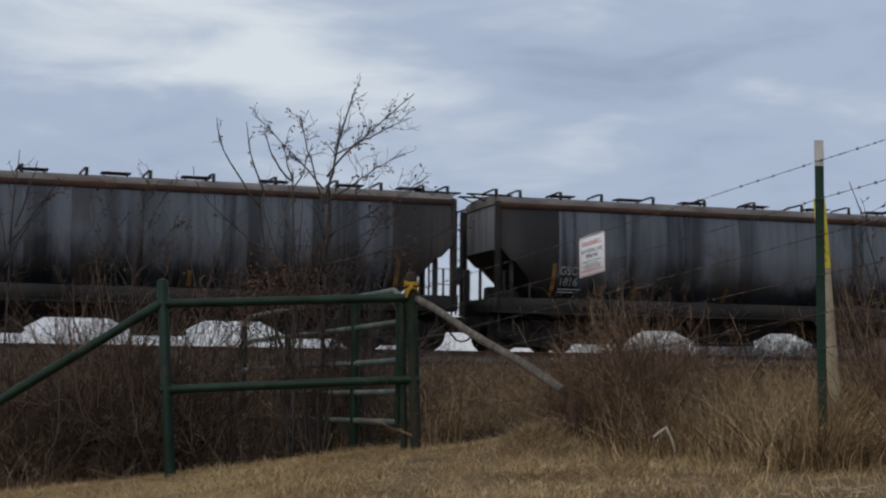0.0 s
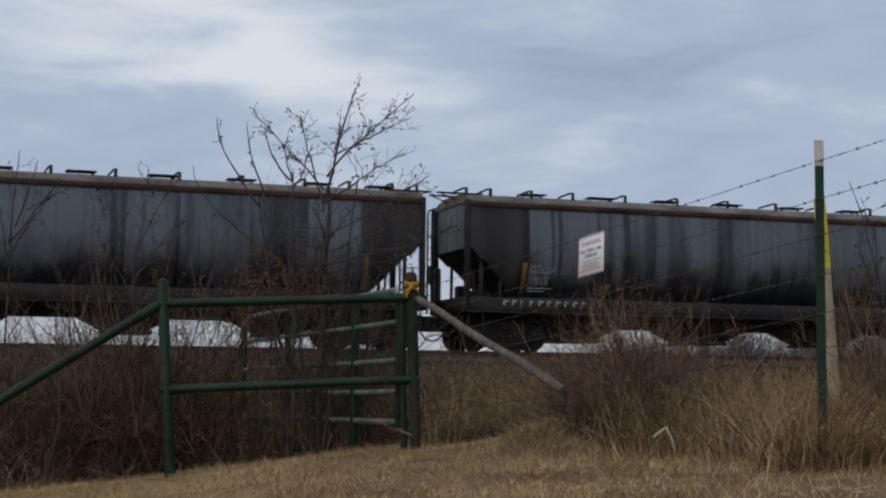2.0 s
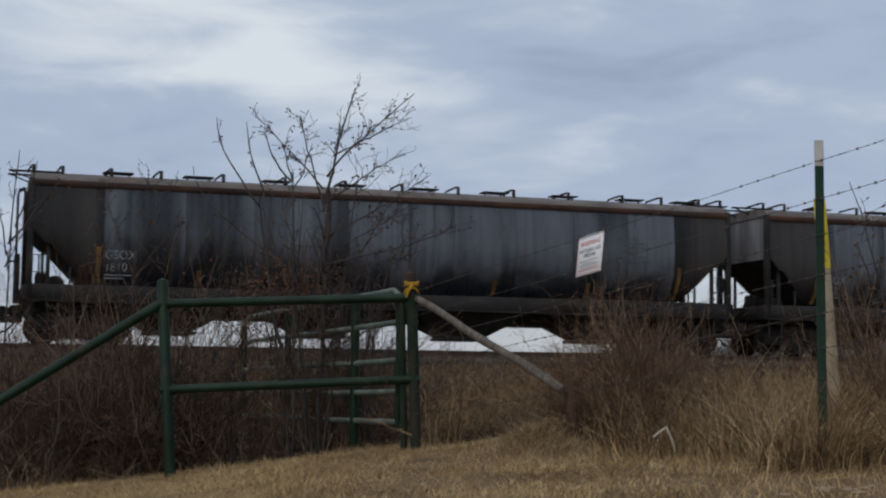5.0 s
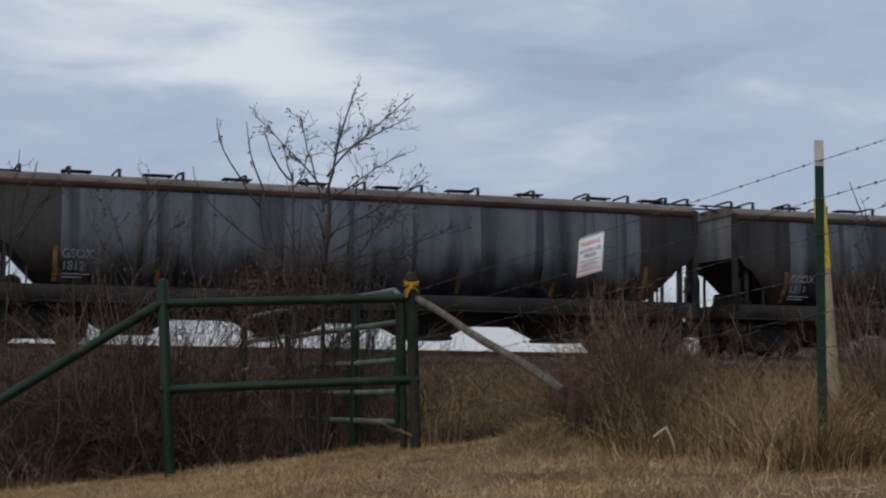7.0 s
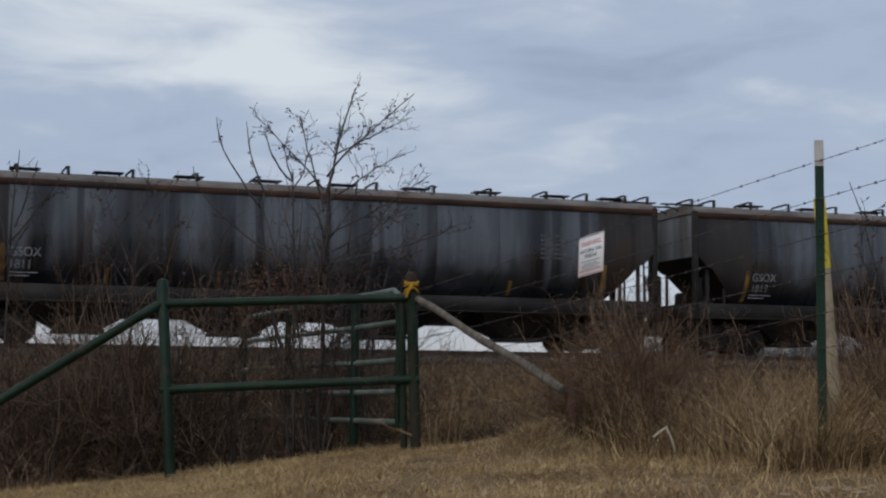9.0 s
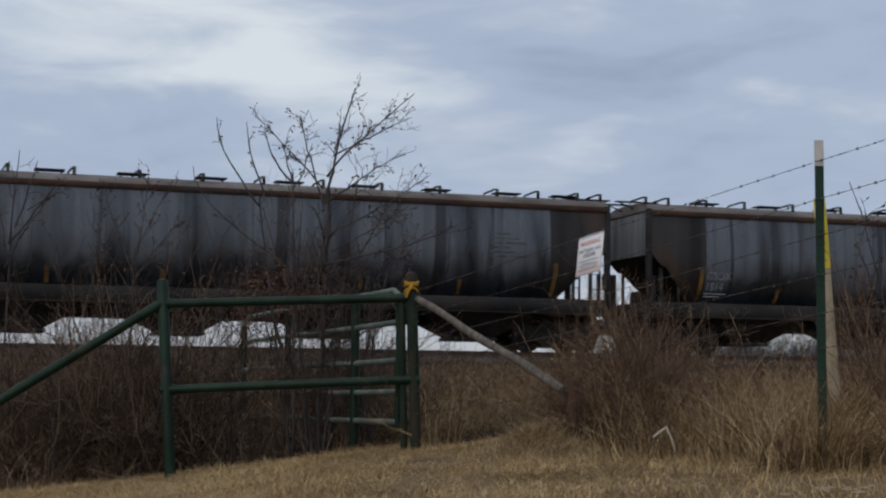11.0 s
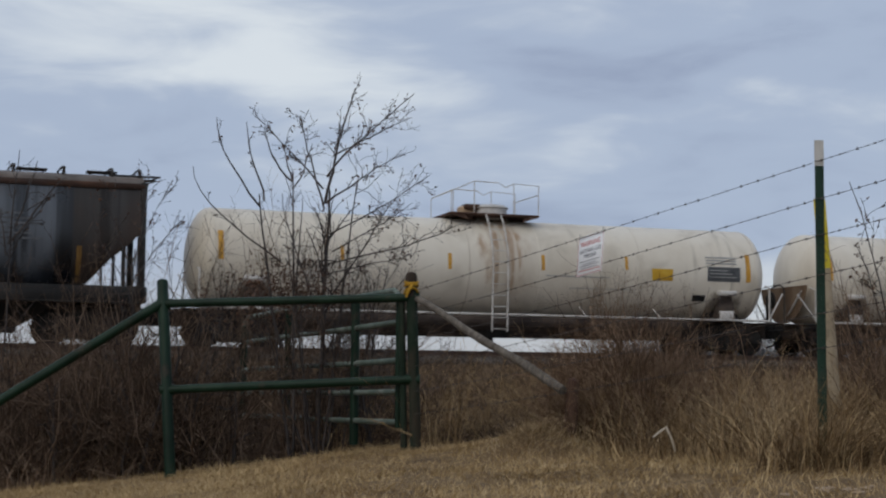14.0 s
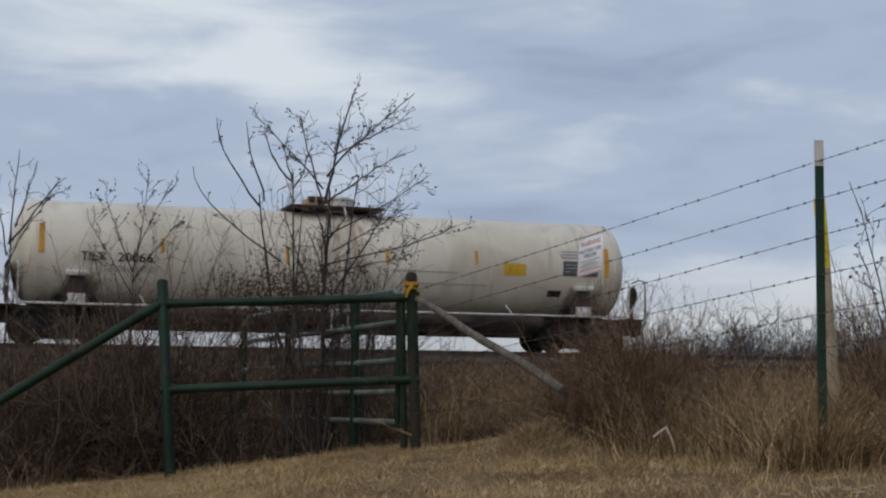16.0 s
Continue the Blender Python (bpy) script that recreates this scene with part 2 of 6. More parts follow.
M_UNDER = paint("rust_brown_underframe", [(0.028, 0.020, 0.0165), (0.056, 0.042, 0.035), (0.10, 0.077, 0.063)], (1.5, 2, 3), 6, 0.85, 0,
                (0.022, 0.02, 0.019), (0.8, 1, 1), (0.5, 0.65), 0.6, 0.12, 25)
M_YELLOW = paint("reflective_yellow_tape", [(0.42, 0.20, 0.03), (0.55, 0.29, 0.04), (0.6, 0.33, 0.06)], (6, 6, 2), 5, 0.5, 0,
                 (0.09, 0.06, 0.04), (4, 4, 1.5), (0.52, 0.75), 0.75, 0.05, 30)
M_OLDTAPE = paint("worn_amber_tape", [(0.09, 0.05, 0.02), (0.19, 0.105, 0.03), (0.33, 0.185, 0.045)], (3, 3, 2), 5, 0.55, 0,
                  (0.05, 0.035, 0.028), (4, 4, 1.5), (0.45, 0.7), 0.8, 0.05, 30)
M_LETTER = paint("faded_white_stencil", [(0.20, 0.215, 0.24), (0.29, 0.305, 0.33), (0.37, 0.385, 0.41)], (5, 5, 3), 6, 0.7, 0,
                 (0.07, 0.07, 0.075), (3, 3, 2), (0.52, 0.7), 0.7, 0.0, 30)
M_TANK = paint("cream_tank_paint", [(0.555, 0.495, 0.40), (0.655, 0.598, 0.50), (0.73, 0.68, 0.585)], (0.35, 0.6, 0.3), 5, 0.42, 0,
               (0.36, 0.295, 0.22), (0.25, 0.3, 0.12), (0.52, 0.72), 0.55, 0.02, 12, sheen=0.45)


def stained_tank(m, ends, dome):
    """Adds to the tank's paint: brown-black grime round the saddles, a rust wash below the dome and thin dark drips."""
    nt = m.node_tree
    b = nt.nodes["Principled BSDF"]
    colour = b.inputs["Base Color"].links[0].from_socket
    co = nt.nodes.new("ShaderNodeTexCoord")

    def noise(scale, detail, lo, hi, top=1.0, warp=0.0):
        mp = nt.nodes.new("ShaderNodeMapping")
        mp.inputs["Scale"].default_value = scale
        nt.links.new(co.outputs["Object"], mp.inputs["Vector"])
        nz = nt.nodes.new("ShaderNodeTexNoise")
        nz.inputs["Scale"].default_value, nz.inputs["Detail"].default_value, nz.inputs["Distortion"].default_value = 1.0, detail, warp
        nt.links.new(mp.outputs[0], nz.inputs["Vector"])
        mr = nt.nodes.new("ShaderNodeMapRange")
        mr.interpolation_type = "SMOOTHSTEP"
        mr.inputs["From Min"].default_value, mr.inputs["From Max"].default_value, mr.inputs["To Max"].default_value = lo, hi, top
        nt.links.new(nz.outputs["Fac"], mr.inputs["Value"])
        return mr.outputs[0]

    def blot(at, reach, fray):
        """1 at a place, 0 beyond its reach, with a frayed edge."""
        mp = nt.nodes.new("ShaderNodeMapping")
        mp.vector_type = "TEXTURE"
        mp.inputs["Location"].default_value, mp.inputs["Scale"].default_value = at, reach
        nt.links.new(co.outputs["Object"], mp.inputs["Vector"])
        ln = nt.nodes.new("ShaderNodeVectorMath")
        ln.operation = "LENGTH"
        nt.links.new(mp.outputs[0], ln.inputs[0])
        ad = nt.nodes.new("ShaderNodeMath")
        nt.links.new(ln.outputs["Value"], ad.inputs[0])
        nt.links.new(fray, ad.inputs[1])
        mr = nt.nodes.new("ShaderNodeMapRange")
        mr.interpolation_type = "SMOOTHSTEP"
        mr.inputs["From Min"].default_value, mr.inputs["From Max"].default_value = 0.75, 1.45
        mr.inputs["To Min"].default_value, mr.inputs["To Max"].default_value = 1.0, 0.0
        nt.links.new(ad.outputs[0], mr.inputs["Value"])
        return mr.outputs[0]

    def lay(fac, col, amount, by=None):
        k = nt.nodes.new("ShaderNodeMath")
        k.operation = "MULTIPLY"
        k.inputs[1].default_value = amount
        nt.links.new(fac, k.inputs[0])
        if by is not None:
            k2 = nt.nodes.new("ShaderNodeMath")
            k2.operation = "MULTIPLY"
            nt.links.new(k.outputs[0], k2.inputs[0])
            nt.links.new(by, k2.inputs[1])
            k = k2
        mx = nt.nodes.new("ShaderNodeMix")
        mx.data_type = "RGBA"
        nt.links.new(k.outputs[0], mx.inputs["Factor"])
        nt.links.new(colour, mx.inputs["A"])
        mx.inputs["B"].default_value = (*col, 1)
        return mx.outputs["Result"]

    colour = lay(noise((3.2, 0.5, 0.22), 6.0, 0.54, 0.70), (0.27, 0.23, 0.175), 0.55, noise((0.5, 0.5, 0.5), 3.0, 0.42, 0.60))
    colour = lay(noise((0.8, 0.8, 0.6), 6.0, 0.50, 0.72, 1.0, 0.4), (0.36, 0.31, 0.235), 0.5)
    fray = noise((2.4, 2.4, 1.2), 6.0, 0.2, 0.8)
    for x in ends:
        colour = lay(blot((x, -1.0, 1.45), (0.85, 1.2, 0.75), fray), (0.10, 0.078, 0.06), 0.8)
    colour = lay(blot((dome, -0.9, 2.9), (1.0, 1.6, 1.9), fray), (0.33, 0.20, 0.105), 0.85, noise((3.4, 1.0, 0.12), 5.0, 0.38, 0.62))
    nt.links.new(colour, b.inputs["Base Color"])


stained_tank(M_TANK, (1.85, 16.3), 9.1)
M_TANKRUST = paint("rust_streaked_cream", [(0.32, 0.195, 0.105), (0.43, 0.305, 0.195), (0.53, 0.435, 0.325)], (2.2, 2.2, 0.25), 6, 0.6, 0,
                   (0.25, 0.125, 0.06), (3, 3, 0.3), (0.52, 0.72), 0.55, 0.08, 20)
M_SHIELD = paint("rust_brown_head_shield", [(0.10, 0.062, 0.036), (0.165, 0.105, 0.062), (0.24, 0.165, 0.105)], (1.2, 1.2, 0.5), 6, 0.8, 0,
                 (0.30, 0.24, 0.17), (0.8, 0.8, 0.5), (0.55, 0.75), 0.6, 0.1, 20)
M_PLAT = paint("rusted_platform", [(0.04, 0.022, 0.017), (0.075, 0.04, 0.028), (0.12, 0.07, 0.05)], (3, 3, 3), 6, 0.85, 0, bump=0.2)
M_WHITE = paint("dirty_white_steel", [(0.38, 0.36, 0.33), (0.52, 0.5, 0.47), (0.62, 0.6, 0.57)], (2, 4, 4), 6, 0.55, 0,
                (0.2, 0.15, 0.11), (1.2, 2, 2), (0.52, 0.7), 0.6, 0.06, 20)
M_BLACK = paint("black_stencil", [(0.012, 0.012, 0.013), (0.02, 0.02, 0.021), (0.034, 0.034, 0.035)], (6, 6, 6), 5, 0.8, bump=0.0, sheen=0.15)
M_PANEL = paint("black_data_panel", [(0.05, 0.053, 0.058), (0.085, 0.09, 0.095), (0.12, 0.125, 0.13)], (4, 4, 4), 5, 0.6, bump=0.0)
M_GREY = paint("grey_stencil", [(0.28, 0.28, 0.27), (0.36, 0.36, 0.35)], (6, 6, 6), 4, 0.6, bump=0.0)
M_PLACARD = paint("amber_placard", [(0.44, 0.24, 0.02), (0.55, 0.33, 0.03), (0.6, 0.38, 0.05)], (4, 4, 4), 5, 0.5, bump=0.0)
M_STEEL = paint("rail_steel", [(0.05, 0.032, 0.025), (0.085, 0.055, 0.042), (0.12, 0.08, 0.06)], (3, 8, 8), 6, 0.7, 0.3, bump=0.1)
M_BALLAST = paint("ballast_stone", [(0.05, 0.044, 0.039), (0.09, 0.08, 0.071), (0.16, 0.145, 0.13)], (9, 9, 9), 6, 0.95, 0,
                  (0.12, 0.085, 0.055), (0.6, 0.6, 0.6), (0.45, 0.65), 0.7, 0.8, 30, world_space=True, sheen=0.15)
M_GREEN = paint("dark_green_gate_paint", [(0.0033, 0.0135, 0.0064), (0.0055, 0.0205, 0.0102), (0.0105, 0.031, 0.0165)], (5, 5, 5), 6, 0.5, 0,
                (0.05, 0.035, 0.025), (6, 6, 4), (0.6, 0.72), 0.6, 0.08, 60, sheen=0.22)
M_OLDPOST = paint("worn_dark_post_paint", [(0.007, 0.016, 0.009), (0.013, 0.025, 0.015), (0.03, 0.036, 0.025)], (9, 9, 3), 6, 0.8, 0,
                  (0.055, 0.04, 0.028), (5, 5, 2), (0.48, 0.65), 0.7, 0.2, 60, sheen=0.2)
M_PALEGREEN = paint("weathered_green_gate_paint", [(0.06, 0.085, 0.067), (0.12, 0.15, 0.123), (0.20, 0.22, 0.193)], (5, 5, 5), 6, 0.6, 0,
                    (0.04, 0.055, 0.045), (4, 4, 4), (0.5, 0.7), 0.7, 0.08, 60)
M_TPOST = paint("green_t_post_enamel", [(0.005, 0.021, 0.010), (0.008, 0.030, 0.016), (0.014, 0.040, 0.024)], (8, 8, 3), 6, 0.5, 0,
                (0.05, 0.035, 0.02), (9, 9, 4), (0.6, 0.75), 0.6, 0.08, 80)
M_POSTTOP = paint("chalky_white_enamel", [(0.42, 0.41, 0.38), (0.55, 0.54, 0.51), (0.62, 0.61, 0.58)], (12, 12, 6), 6, 0.6, 0,
                  (0.3, 0.24, 0.18), (10, 10, 5), (0.55, 0.75), 0.6, 0.08, 80)
M_WIRE = paint("weathered_wire", [(0.05, 0.043, 0.041), (0.085, 0.073, 0.068), (0.13, 0.11, 0.10)], (20, 20, 20), 4, 0.7, 0.4, bump=0.0)
M_WOOD = paint("weathered_grey_wood", [(0.065, 0.055, 0.045), (0.12, 0.102, 0.083), (0.19, 0.165, 0.137)], (30, 30, 3), 6, 0.9, 0,
               (0.06, 0.05, 0.04), (4, 4, 2), (0.55, 0.7), 0.6, 0.4, 60)
M_MARKER = paint("buff_fibreglass", [(0.30, 0.24, 0.16), (0.38, 0.31, 0.215), (0.45, 0.38, 0.28)], (8, 8, 3), 6, 0.8, 0,
                 (0.16, 0.13, 0.09), (14, 14, 8), (0.55, 0.68), 0.7, 0.1, 60)
M_DECAL = paint("yellow_decal", [(0.55, 0.43, 0.02), (0.65, 0.52, 0.03), (0.7, 0.57, 0.06)], (8, 8, 5), 5, 0.45, 0,
                (0.35, 0.28, 0.08), (9, 9, 4), (0.6, 0.75), 0.6, 0.0, 30)
M_ROPE = paint("yellow_nylon_strap", [(0.30, 0.155, 0.01), (0.43, 0.24, 0.018), (0.52, 0.31, 0.03)], (40, 40, 40), 5, 0.7, bump=0.3, bump_scale=200)
M_RAG = paint("brown_post_cap", [(0.02, 0.014, 0.011), (0.04, 0.028, 0.02), (0.07, 0.05, 0.036)], (30, 30, 30), 5, 0.9, bump=0.3, bump_scale=120)
M_SIGN = paint("sign_white_enamel", [(0.80, 0.81, 0.82), (0.85, 0.86, 0.87), (0.88, 0.885, 0.89)], (9, 9, 9), 5, 0.5, 0,
               (0.6, 0.57, 0.53), (7, 7, 7), (0.62, 0.8), 0.3, 0.0, 30)
M_SIGNRED = paint("sign_faded_red", [(0.42, 0.07, 0.06), (0.5, 0.11, 0.10), (0.56, 0.18, 0.17)], (20, 20, 20), 5, 0.5, bump=0.0)
M_SIGNINK = paint("sign_dark_ink", [(0.04, 0.045, 0.07), (0.07, 0.075, 0.10), (0.11, 0.115, 0.14)], (20, 20, 20), 5, 0.5, bump=0.0)
M_SOIL = paint("dry_turf_soil", [(0.095, 0.062, 0.033), (0.165, 0.109, 0.057), (0.245, 0.166, 0.088)], (1.6, 1.6, 1.6), 8, 0.95, 0,
               (0.11, 0.072, 0.042), (0.16, 0.16, 0.16), (0.48, 0.62), 0.75, 0.7, 22, world_space=True, sheen=0.1)
M_TURF = paint("short_dry_grass", [(0.20, 0.128, 0.058), (0.34, 0.232, 0.11), (0.47, 0.335, 0.17), (0.62, 0.47, 0.265)], (1.1, 1.1, 1.1), 5, 0.85, bump=0.0,
               per="island", world_space=True, sheen=0.15)
M_STRAW = paint("tall_dry_grass", [(0.05, 0.030, 0.016), (0.135, 0.084, 0.042), (0.29, 0.193, 0.098), (0.60, 0.45, 0.255)], (1.6, 1.6, 1.6), 5, 0.85, bump=0.0,
                per="island", world_space=True, sheen=0.15)
M_REDSTRAW = paint("russet_dry_weeds", [(0.055, 0.034, 0.023), (0.105, 0.066, 0.043), (0.18, 0.117, 0.077), (0.37, 0.27, 0.185)], (0.9, 0.9, 0.9), 5, 0.9, bump=0.0,
                   per="island", world_space=True, sheen=0.1)
M_PALETUFT = paint("bleached_straw", [(0.22, 0.155, 0.085), (0.40, 0.295, 0.17), (0.62, 0.485, 0.31)], (3, 3, 3), 4, 0.85, bump=0.0, per="island", world_space=True, sheen=0.15)
M_RUSSET = paint("russet_weed_stems", [(0.044, 0.026, 0.0172), (0.096, 0.057, 0.036), (0.18, 0.113, 0.073), (0.36, 0.255, 0.17)], (0.9, 0.9, 0.9), 5, 0.9, bump=0.0,
                 per="island", world_space=True, sheen=0.1)
M_BANKGRASS = paint("dead_embankment_grass", [(0.028, 0.0195, 0.0145), (0.054, 0.0375, 0.0275), (0.10, 0.072, 0.053), (0.28, 0.205, 0.145)], (0.35, 0.35, 0.35), 6, 0.9, bump=0.0,
                    per="island", world_space=True, sheen=0.1)
M_TWIG = paint("dark_shrub_bark", [(0.034, 0.0225, 0.0165), (0.072, 0.0485, 0.0355), (0.13, 0.090, 0.0645), (0.25, 0.18, 0.132)], (1.2, 1.2, 1.2), 5, 0.9, bump=0.0,
               per="island", world_space=True, sheen=0.1)
M_BARK = paint("grey_brown_bark", [(0.03, 0.025, 0.024), (0.052, 0.044, 0.042), (0.09, 0.077, 0.071)], (12, 12, 4), 6, 0.9, bump=0.3, bump_scale=80)
M_LEAF = paint("withered_leaf", [(0.045, 0.025, 0.018), (0.092, 0.05, 0.034), (0.165, 0.095, 0.063)], (3, 3, 3), 4, 0.9, bump=0.0, per="island")
# bark lightened and blued in its colour to stand for distance haze
M_FARHAZE = paint("haze_tinted_brush_bark", [(0.05, 0.051, 0.057), (0.08, 0.081, 0.088), (0.12, 0.12, 0.127)], (0.5, 0.5, 0.5), 4, 0.95, bump=0.0, per="island", world_space=True, sheen=0.1)
M_STONE = paint("pale_limestone", [(0.25, 0.18, 0.115), (0.33, 0.245, 0.165), (0.42, 0.335, 0.245)], (12, 12, 12), 6, 0.9, bump=0.4, bump_scale=60)
M_PALE = paint("bleached_stalk", [(0.42, 0.36, 0.27), (0.55, 0.48, 0.38), (0.62, 0.56, 0.46)], (12, 12, 12), 5, 0.8, bump=0.1)


# ---- mesh helpers ----
class Geo:
    """Collects vertices and faces of one mesh."""

    def __init__(self):
        self.v, self.f = [], []

    def add(self, verts, faces):
        n = len(self.v)
        self.v.extend(tuple(p) for p in verts)
        self.f.extend(tuple(i + n for i in f) for f in faces)
        return self

    def box(self, lo, hi, c=0.0):
        """A box, its twelve edges cut by c."""
        (x0, y0, z0), (x1, y1, z1) = lo, hi
        c = min(c, (x1 - x0) / 2.01, (y1 - y0) / 2.01, (z1 - z0) / 2.01)
        if c <= 0:
            return self.add([(x0, y0, z0), (x1, y0, z0), (x1, y1, z0), (x0, y1, z0), (x0, y0, z1), (x1, y0, z1), (x1, y1, z1), (x0, y1, z1)],
                            [(0, 3, 2, 1), (4, 5, 6, 7), (0, 1, 5, 4), (1, 2, 6, 5), (2, 3, 7, 6), (3, 0, 4, 7)])
        ring = lambda d, z: [(x0 + c + d, y0 + d, z), (x1 - c - d, y0 + d, z), (x1 - d, y0 + c + d, z), (x1 - d, y1 - c - d, z),
                             (x1 - c - d, y1 - d, z), (x0 + c + d, y1 - d, z), (x0 + d, y1 - c - d, z), (x0 + d, y0 + c + d, z)]
        vs = ring(c * 0.7, z0) + ring(0, z0 + c) + ring(0, z1 - c) + ring(c * 0.7, z1)
        fs = [tuple(range(7, -1, -1)), tuple(range(24, 32))]
        for k in range(3):
            fs += [(8 * k + i, 8 * k + (i + 1) % 8, 8 * k + 8 + (i + 1) % 8, 8 * k + 8 + i) for i in range(8)]
        return self.add(vs, fs)

    def tube(self, pts, r, sides=8, caps=True):
        """A round bar along pts; r is one radius or one for each point."""
        pts = [Vector(p) for p in pts]
        rs = [r] * len(pts) if isinstance(r, (int, float)) else r
        vs, side = [], None
        for i, p in enumerate(pts):
            d = (pts[min(i + 1, len(pts) - 1)] - pts[max(i - 1, 0)]).normalized()
            if side is None:
                side = d.cross(Vector((0, 0, 1)) if abs(d.z) < 0.9 else Vector((1, 0, 0))).normalized()
            side = (side - d * side.dot(d)).normalized()
            up = d.cross(side)
            vs += [p + (side * math.cos(a) + up * math.sin(a)) * rs[i] for a in (2 * math.pi * k / sides for k in range(sides))]
        fs = [(sides * i + k, sides * i + (k + 1) % sides, sides * i + sides + (k + 1) % sides, sides * i + sides + k)
              for i in range(len(pts) - 1) for k in range(sides)]
        if caps:
            fs += [tuple(range(sides - 1, -1, -1)), tuple(range(len(vs) - sides, len(vs)))]
        return self.add(vs, fs)

    def sweep(self, profile, x0, x1):
        """A closed outline of (y, z) drawn out along x."""
        n = len(profile)
        return self.add([(x0, *p) for p in profile] + [(x1, *p) for p in profile],
                        [(i, (i + 1) % n, n + (i + 1) % n, n + i) for i in range(n)] + [tuple(range(n - 1, -1, -1)), tuple(range(n, 2 * n))])

    def plate(self, outline, y0, y1):
        """A closed outline of (x, z) with thickness from y0 to y1."""
        n = len(outline)
        return self.add([(x, y0, z) for x, z in outline] + [(x, y1, z) for x, z in outline],
                        [(i, n + i, n + (i + 1) % n, (i + 1) % n) for i in range(n)] + [tuple(range(n)), tuple(range(2 * n - 1, n - 1, -1))])

    def disc(self, rows, sides=24, axis="y"):
        """A turned solid: rows of (place along the axis, radius)."""
        vs = []
        for a, r in rows:
            for k in range(sides):
                c, s = r * math.cos(2 * math.pi * k / sides), r * math.sin(2 * math.pi * k / sides)
                vs.append({"y": (c, a, s), "x": (a, c, s), "z": (c, s, a)}[axis])
        fs = [(sides * i + k, sides * i + (k + 1) % sides, sides * i + sides + (k + 1) % sides, sides * i + sides + k)
              for i in range(len(rows) - 1) for k in range(sides)]
        fs += [tuple(range(sides - 1, -1, -1)), tuple(range(len(vs) - sides, len(vs)))]
        return self.add(vs, fs)


def mesh_of(name, geo, material, angle=38):
    me = bpy.data.meshes.new(name)
    me.from_pydata(geo.v, [], geo.f)
    bm = bmesh.new()
    bm.from_mesh(me)
    bmesh.ops.recalc_face_normals(bm, faces=bm.faces)
    bm.to_mesh(me)
    bm.free()
    me.polygons.foreach_set("use_smooth", [True] * len(me.polygons))
    me.set_sharp_from_angle(angle=radians(angle))
    me.materials.append(material)
    return me


def part(name, geo, material, parent=None, label="", at=None, angle=38):
    ob = new(name, geo if isinstance(geo, bpy.types.Mesh) else mesh_of(name, geo, material, angle))
    if parent is not None:
        ob.parent = parent
    if at is not None:
        ob.matrix_basis = at
    if label:
        ob["label"] = label
    return ob


def thing(name, m, label, category, group="", kind=""):
    ob = new(name)
    ob.empty_display_size = 0.2
    ob.matrix_basis = m
    return tagged(ob, label, category, group, kind)


def lettering(name, text, size, material, parent, m, thick=0.004, label="", align="LEFT", squeeze=1.0, bold=0.0):
    """Raised characters in the built-in font, facing -y."""
    cu = bpy.data.curves.new(name, "FONT")
    cu.body, cu.size, cu.extrude, cu.align_x = text, size, thick / 2, align
    cu.offset = bold
    tmp = bpy.data.objects.new("lettering_source", cu)
    scene.collection.objects.link(tmp)
    me = bpy.data.meshes.new_from_object(tmp.evaluated_get(bpy.context.evaluated_depsgraph_get()))
    bpy.data.objects.remove(tmp)
    me.transform(m @ pose(0, 0, 0, 90) @ Matrix.Diagonal((squeeze, 1, 1, 1)))
    me.materials.clear()
    me.materials.append(material)
    me.name = name
    return part(name, me, material, parent, label)


def arrays(name, verts, faces, material, smooth=True):
    """One mesh object out of arrays of vertices and of faces of one kind."""
    me = bpy.data.meshes.new(name)
    faces = np.asarray(faces, dtype=np.int32)
    n, k = faces.shape
    me.vertices.add(len(verts))
    me.vertices.foreach_set("co", np.asarray(verts, dtype=np.float32).ravel())
    me.loops.add(n * k)
    me.loops.foreach_set("vertex_index", faces.ravel())
    me.polygons.add(n)
    me.polygons.foreach_set("loop_start", np.arange(0, n * k, k, dtype=np.int32))
    me.polygons.foreach_set("use_smooth", np.full(n, smooth))
    me.update(calc_edges=True)
    me.materials.append(material)
    return me


def stems(P, R, sides=3):
    """Round stems: P (number, points, 3), R (number, points). Returns vertices and faces."""
    M, K, _ = P.shape
    T = np.gradient(P, axis=1)
    T /= np.linalg.norm(T, axis=2, keepdims=True) + 1e-9
    ref = np.where(np.abs(T[..., 2:3]) < 0.9, np.array([0.0, 0, 1]), np.array([1.0, 0, 0]))
    U = np.cross(T, ref)
    U /= np.linalg.norm(U, axis=2, keepdims=True) + 1e-9
    V = np.cross(T, U)
    a = 2 * np.pi * np.arange(sides) / sides
    X = P[:, :, None] + R[:, :, None, None] * (U[:, :, None] * np.cos(a)[:, None] + V[:, :, None] * np.sin(a)[:, None])
    i = (np.arange(M) * K * sides)[:, None, None] + (np.arange(K - 1) * sides)[None, :, None] + np.arange(sides)
    j = (np.arange(M) * K * sides)[:, None, None] + (np.arange(K - 1) * sides)[None, :, None] + (np.arange(sides) + 1) % sides
    F = np.stack([i, j, j + sides, i + sides], axis=-1).reshape(-1, 4)
    return X.reshape(-1, 3), F


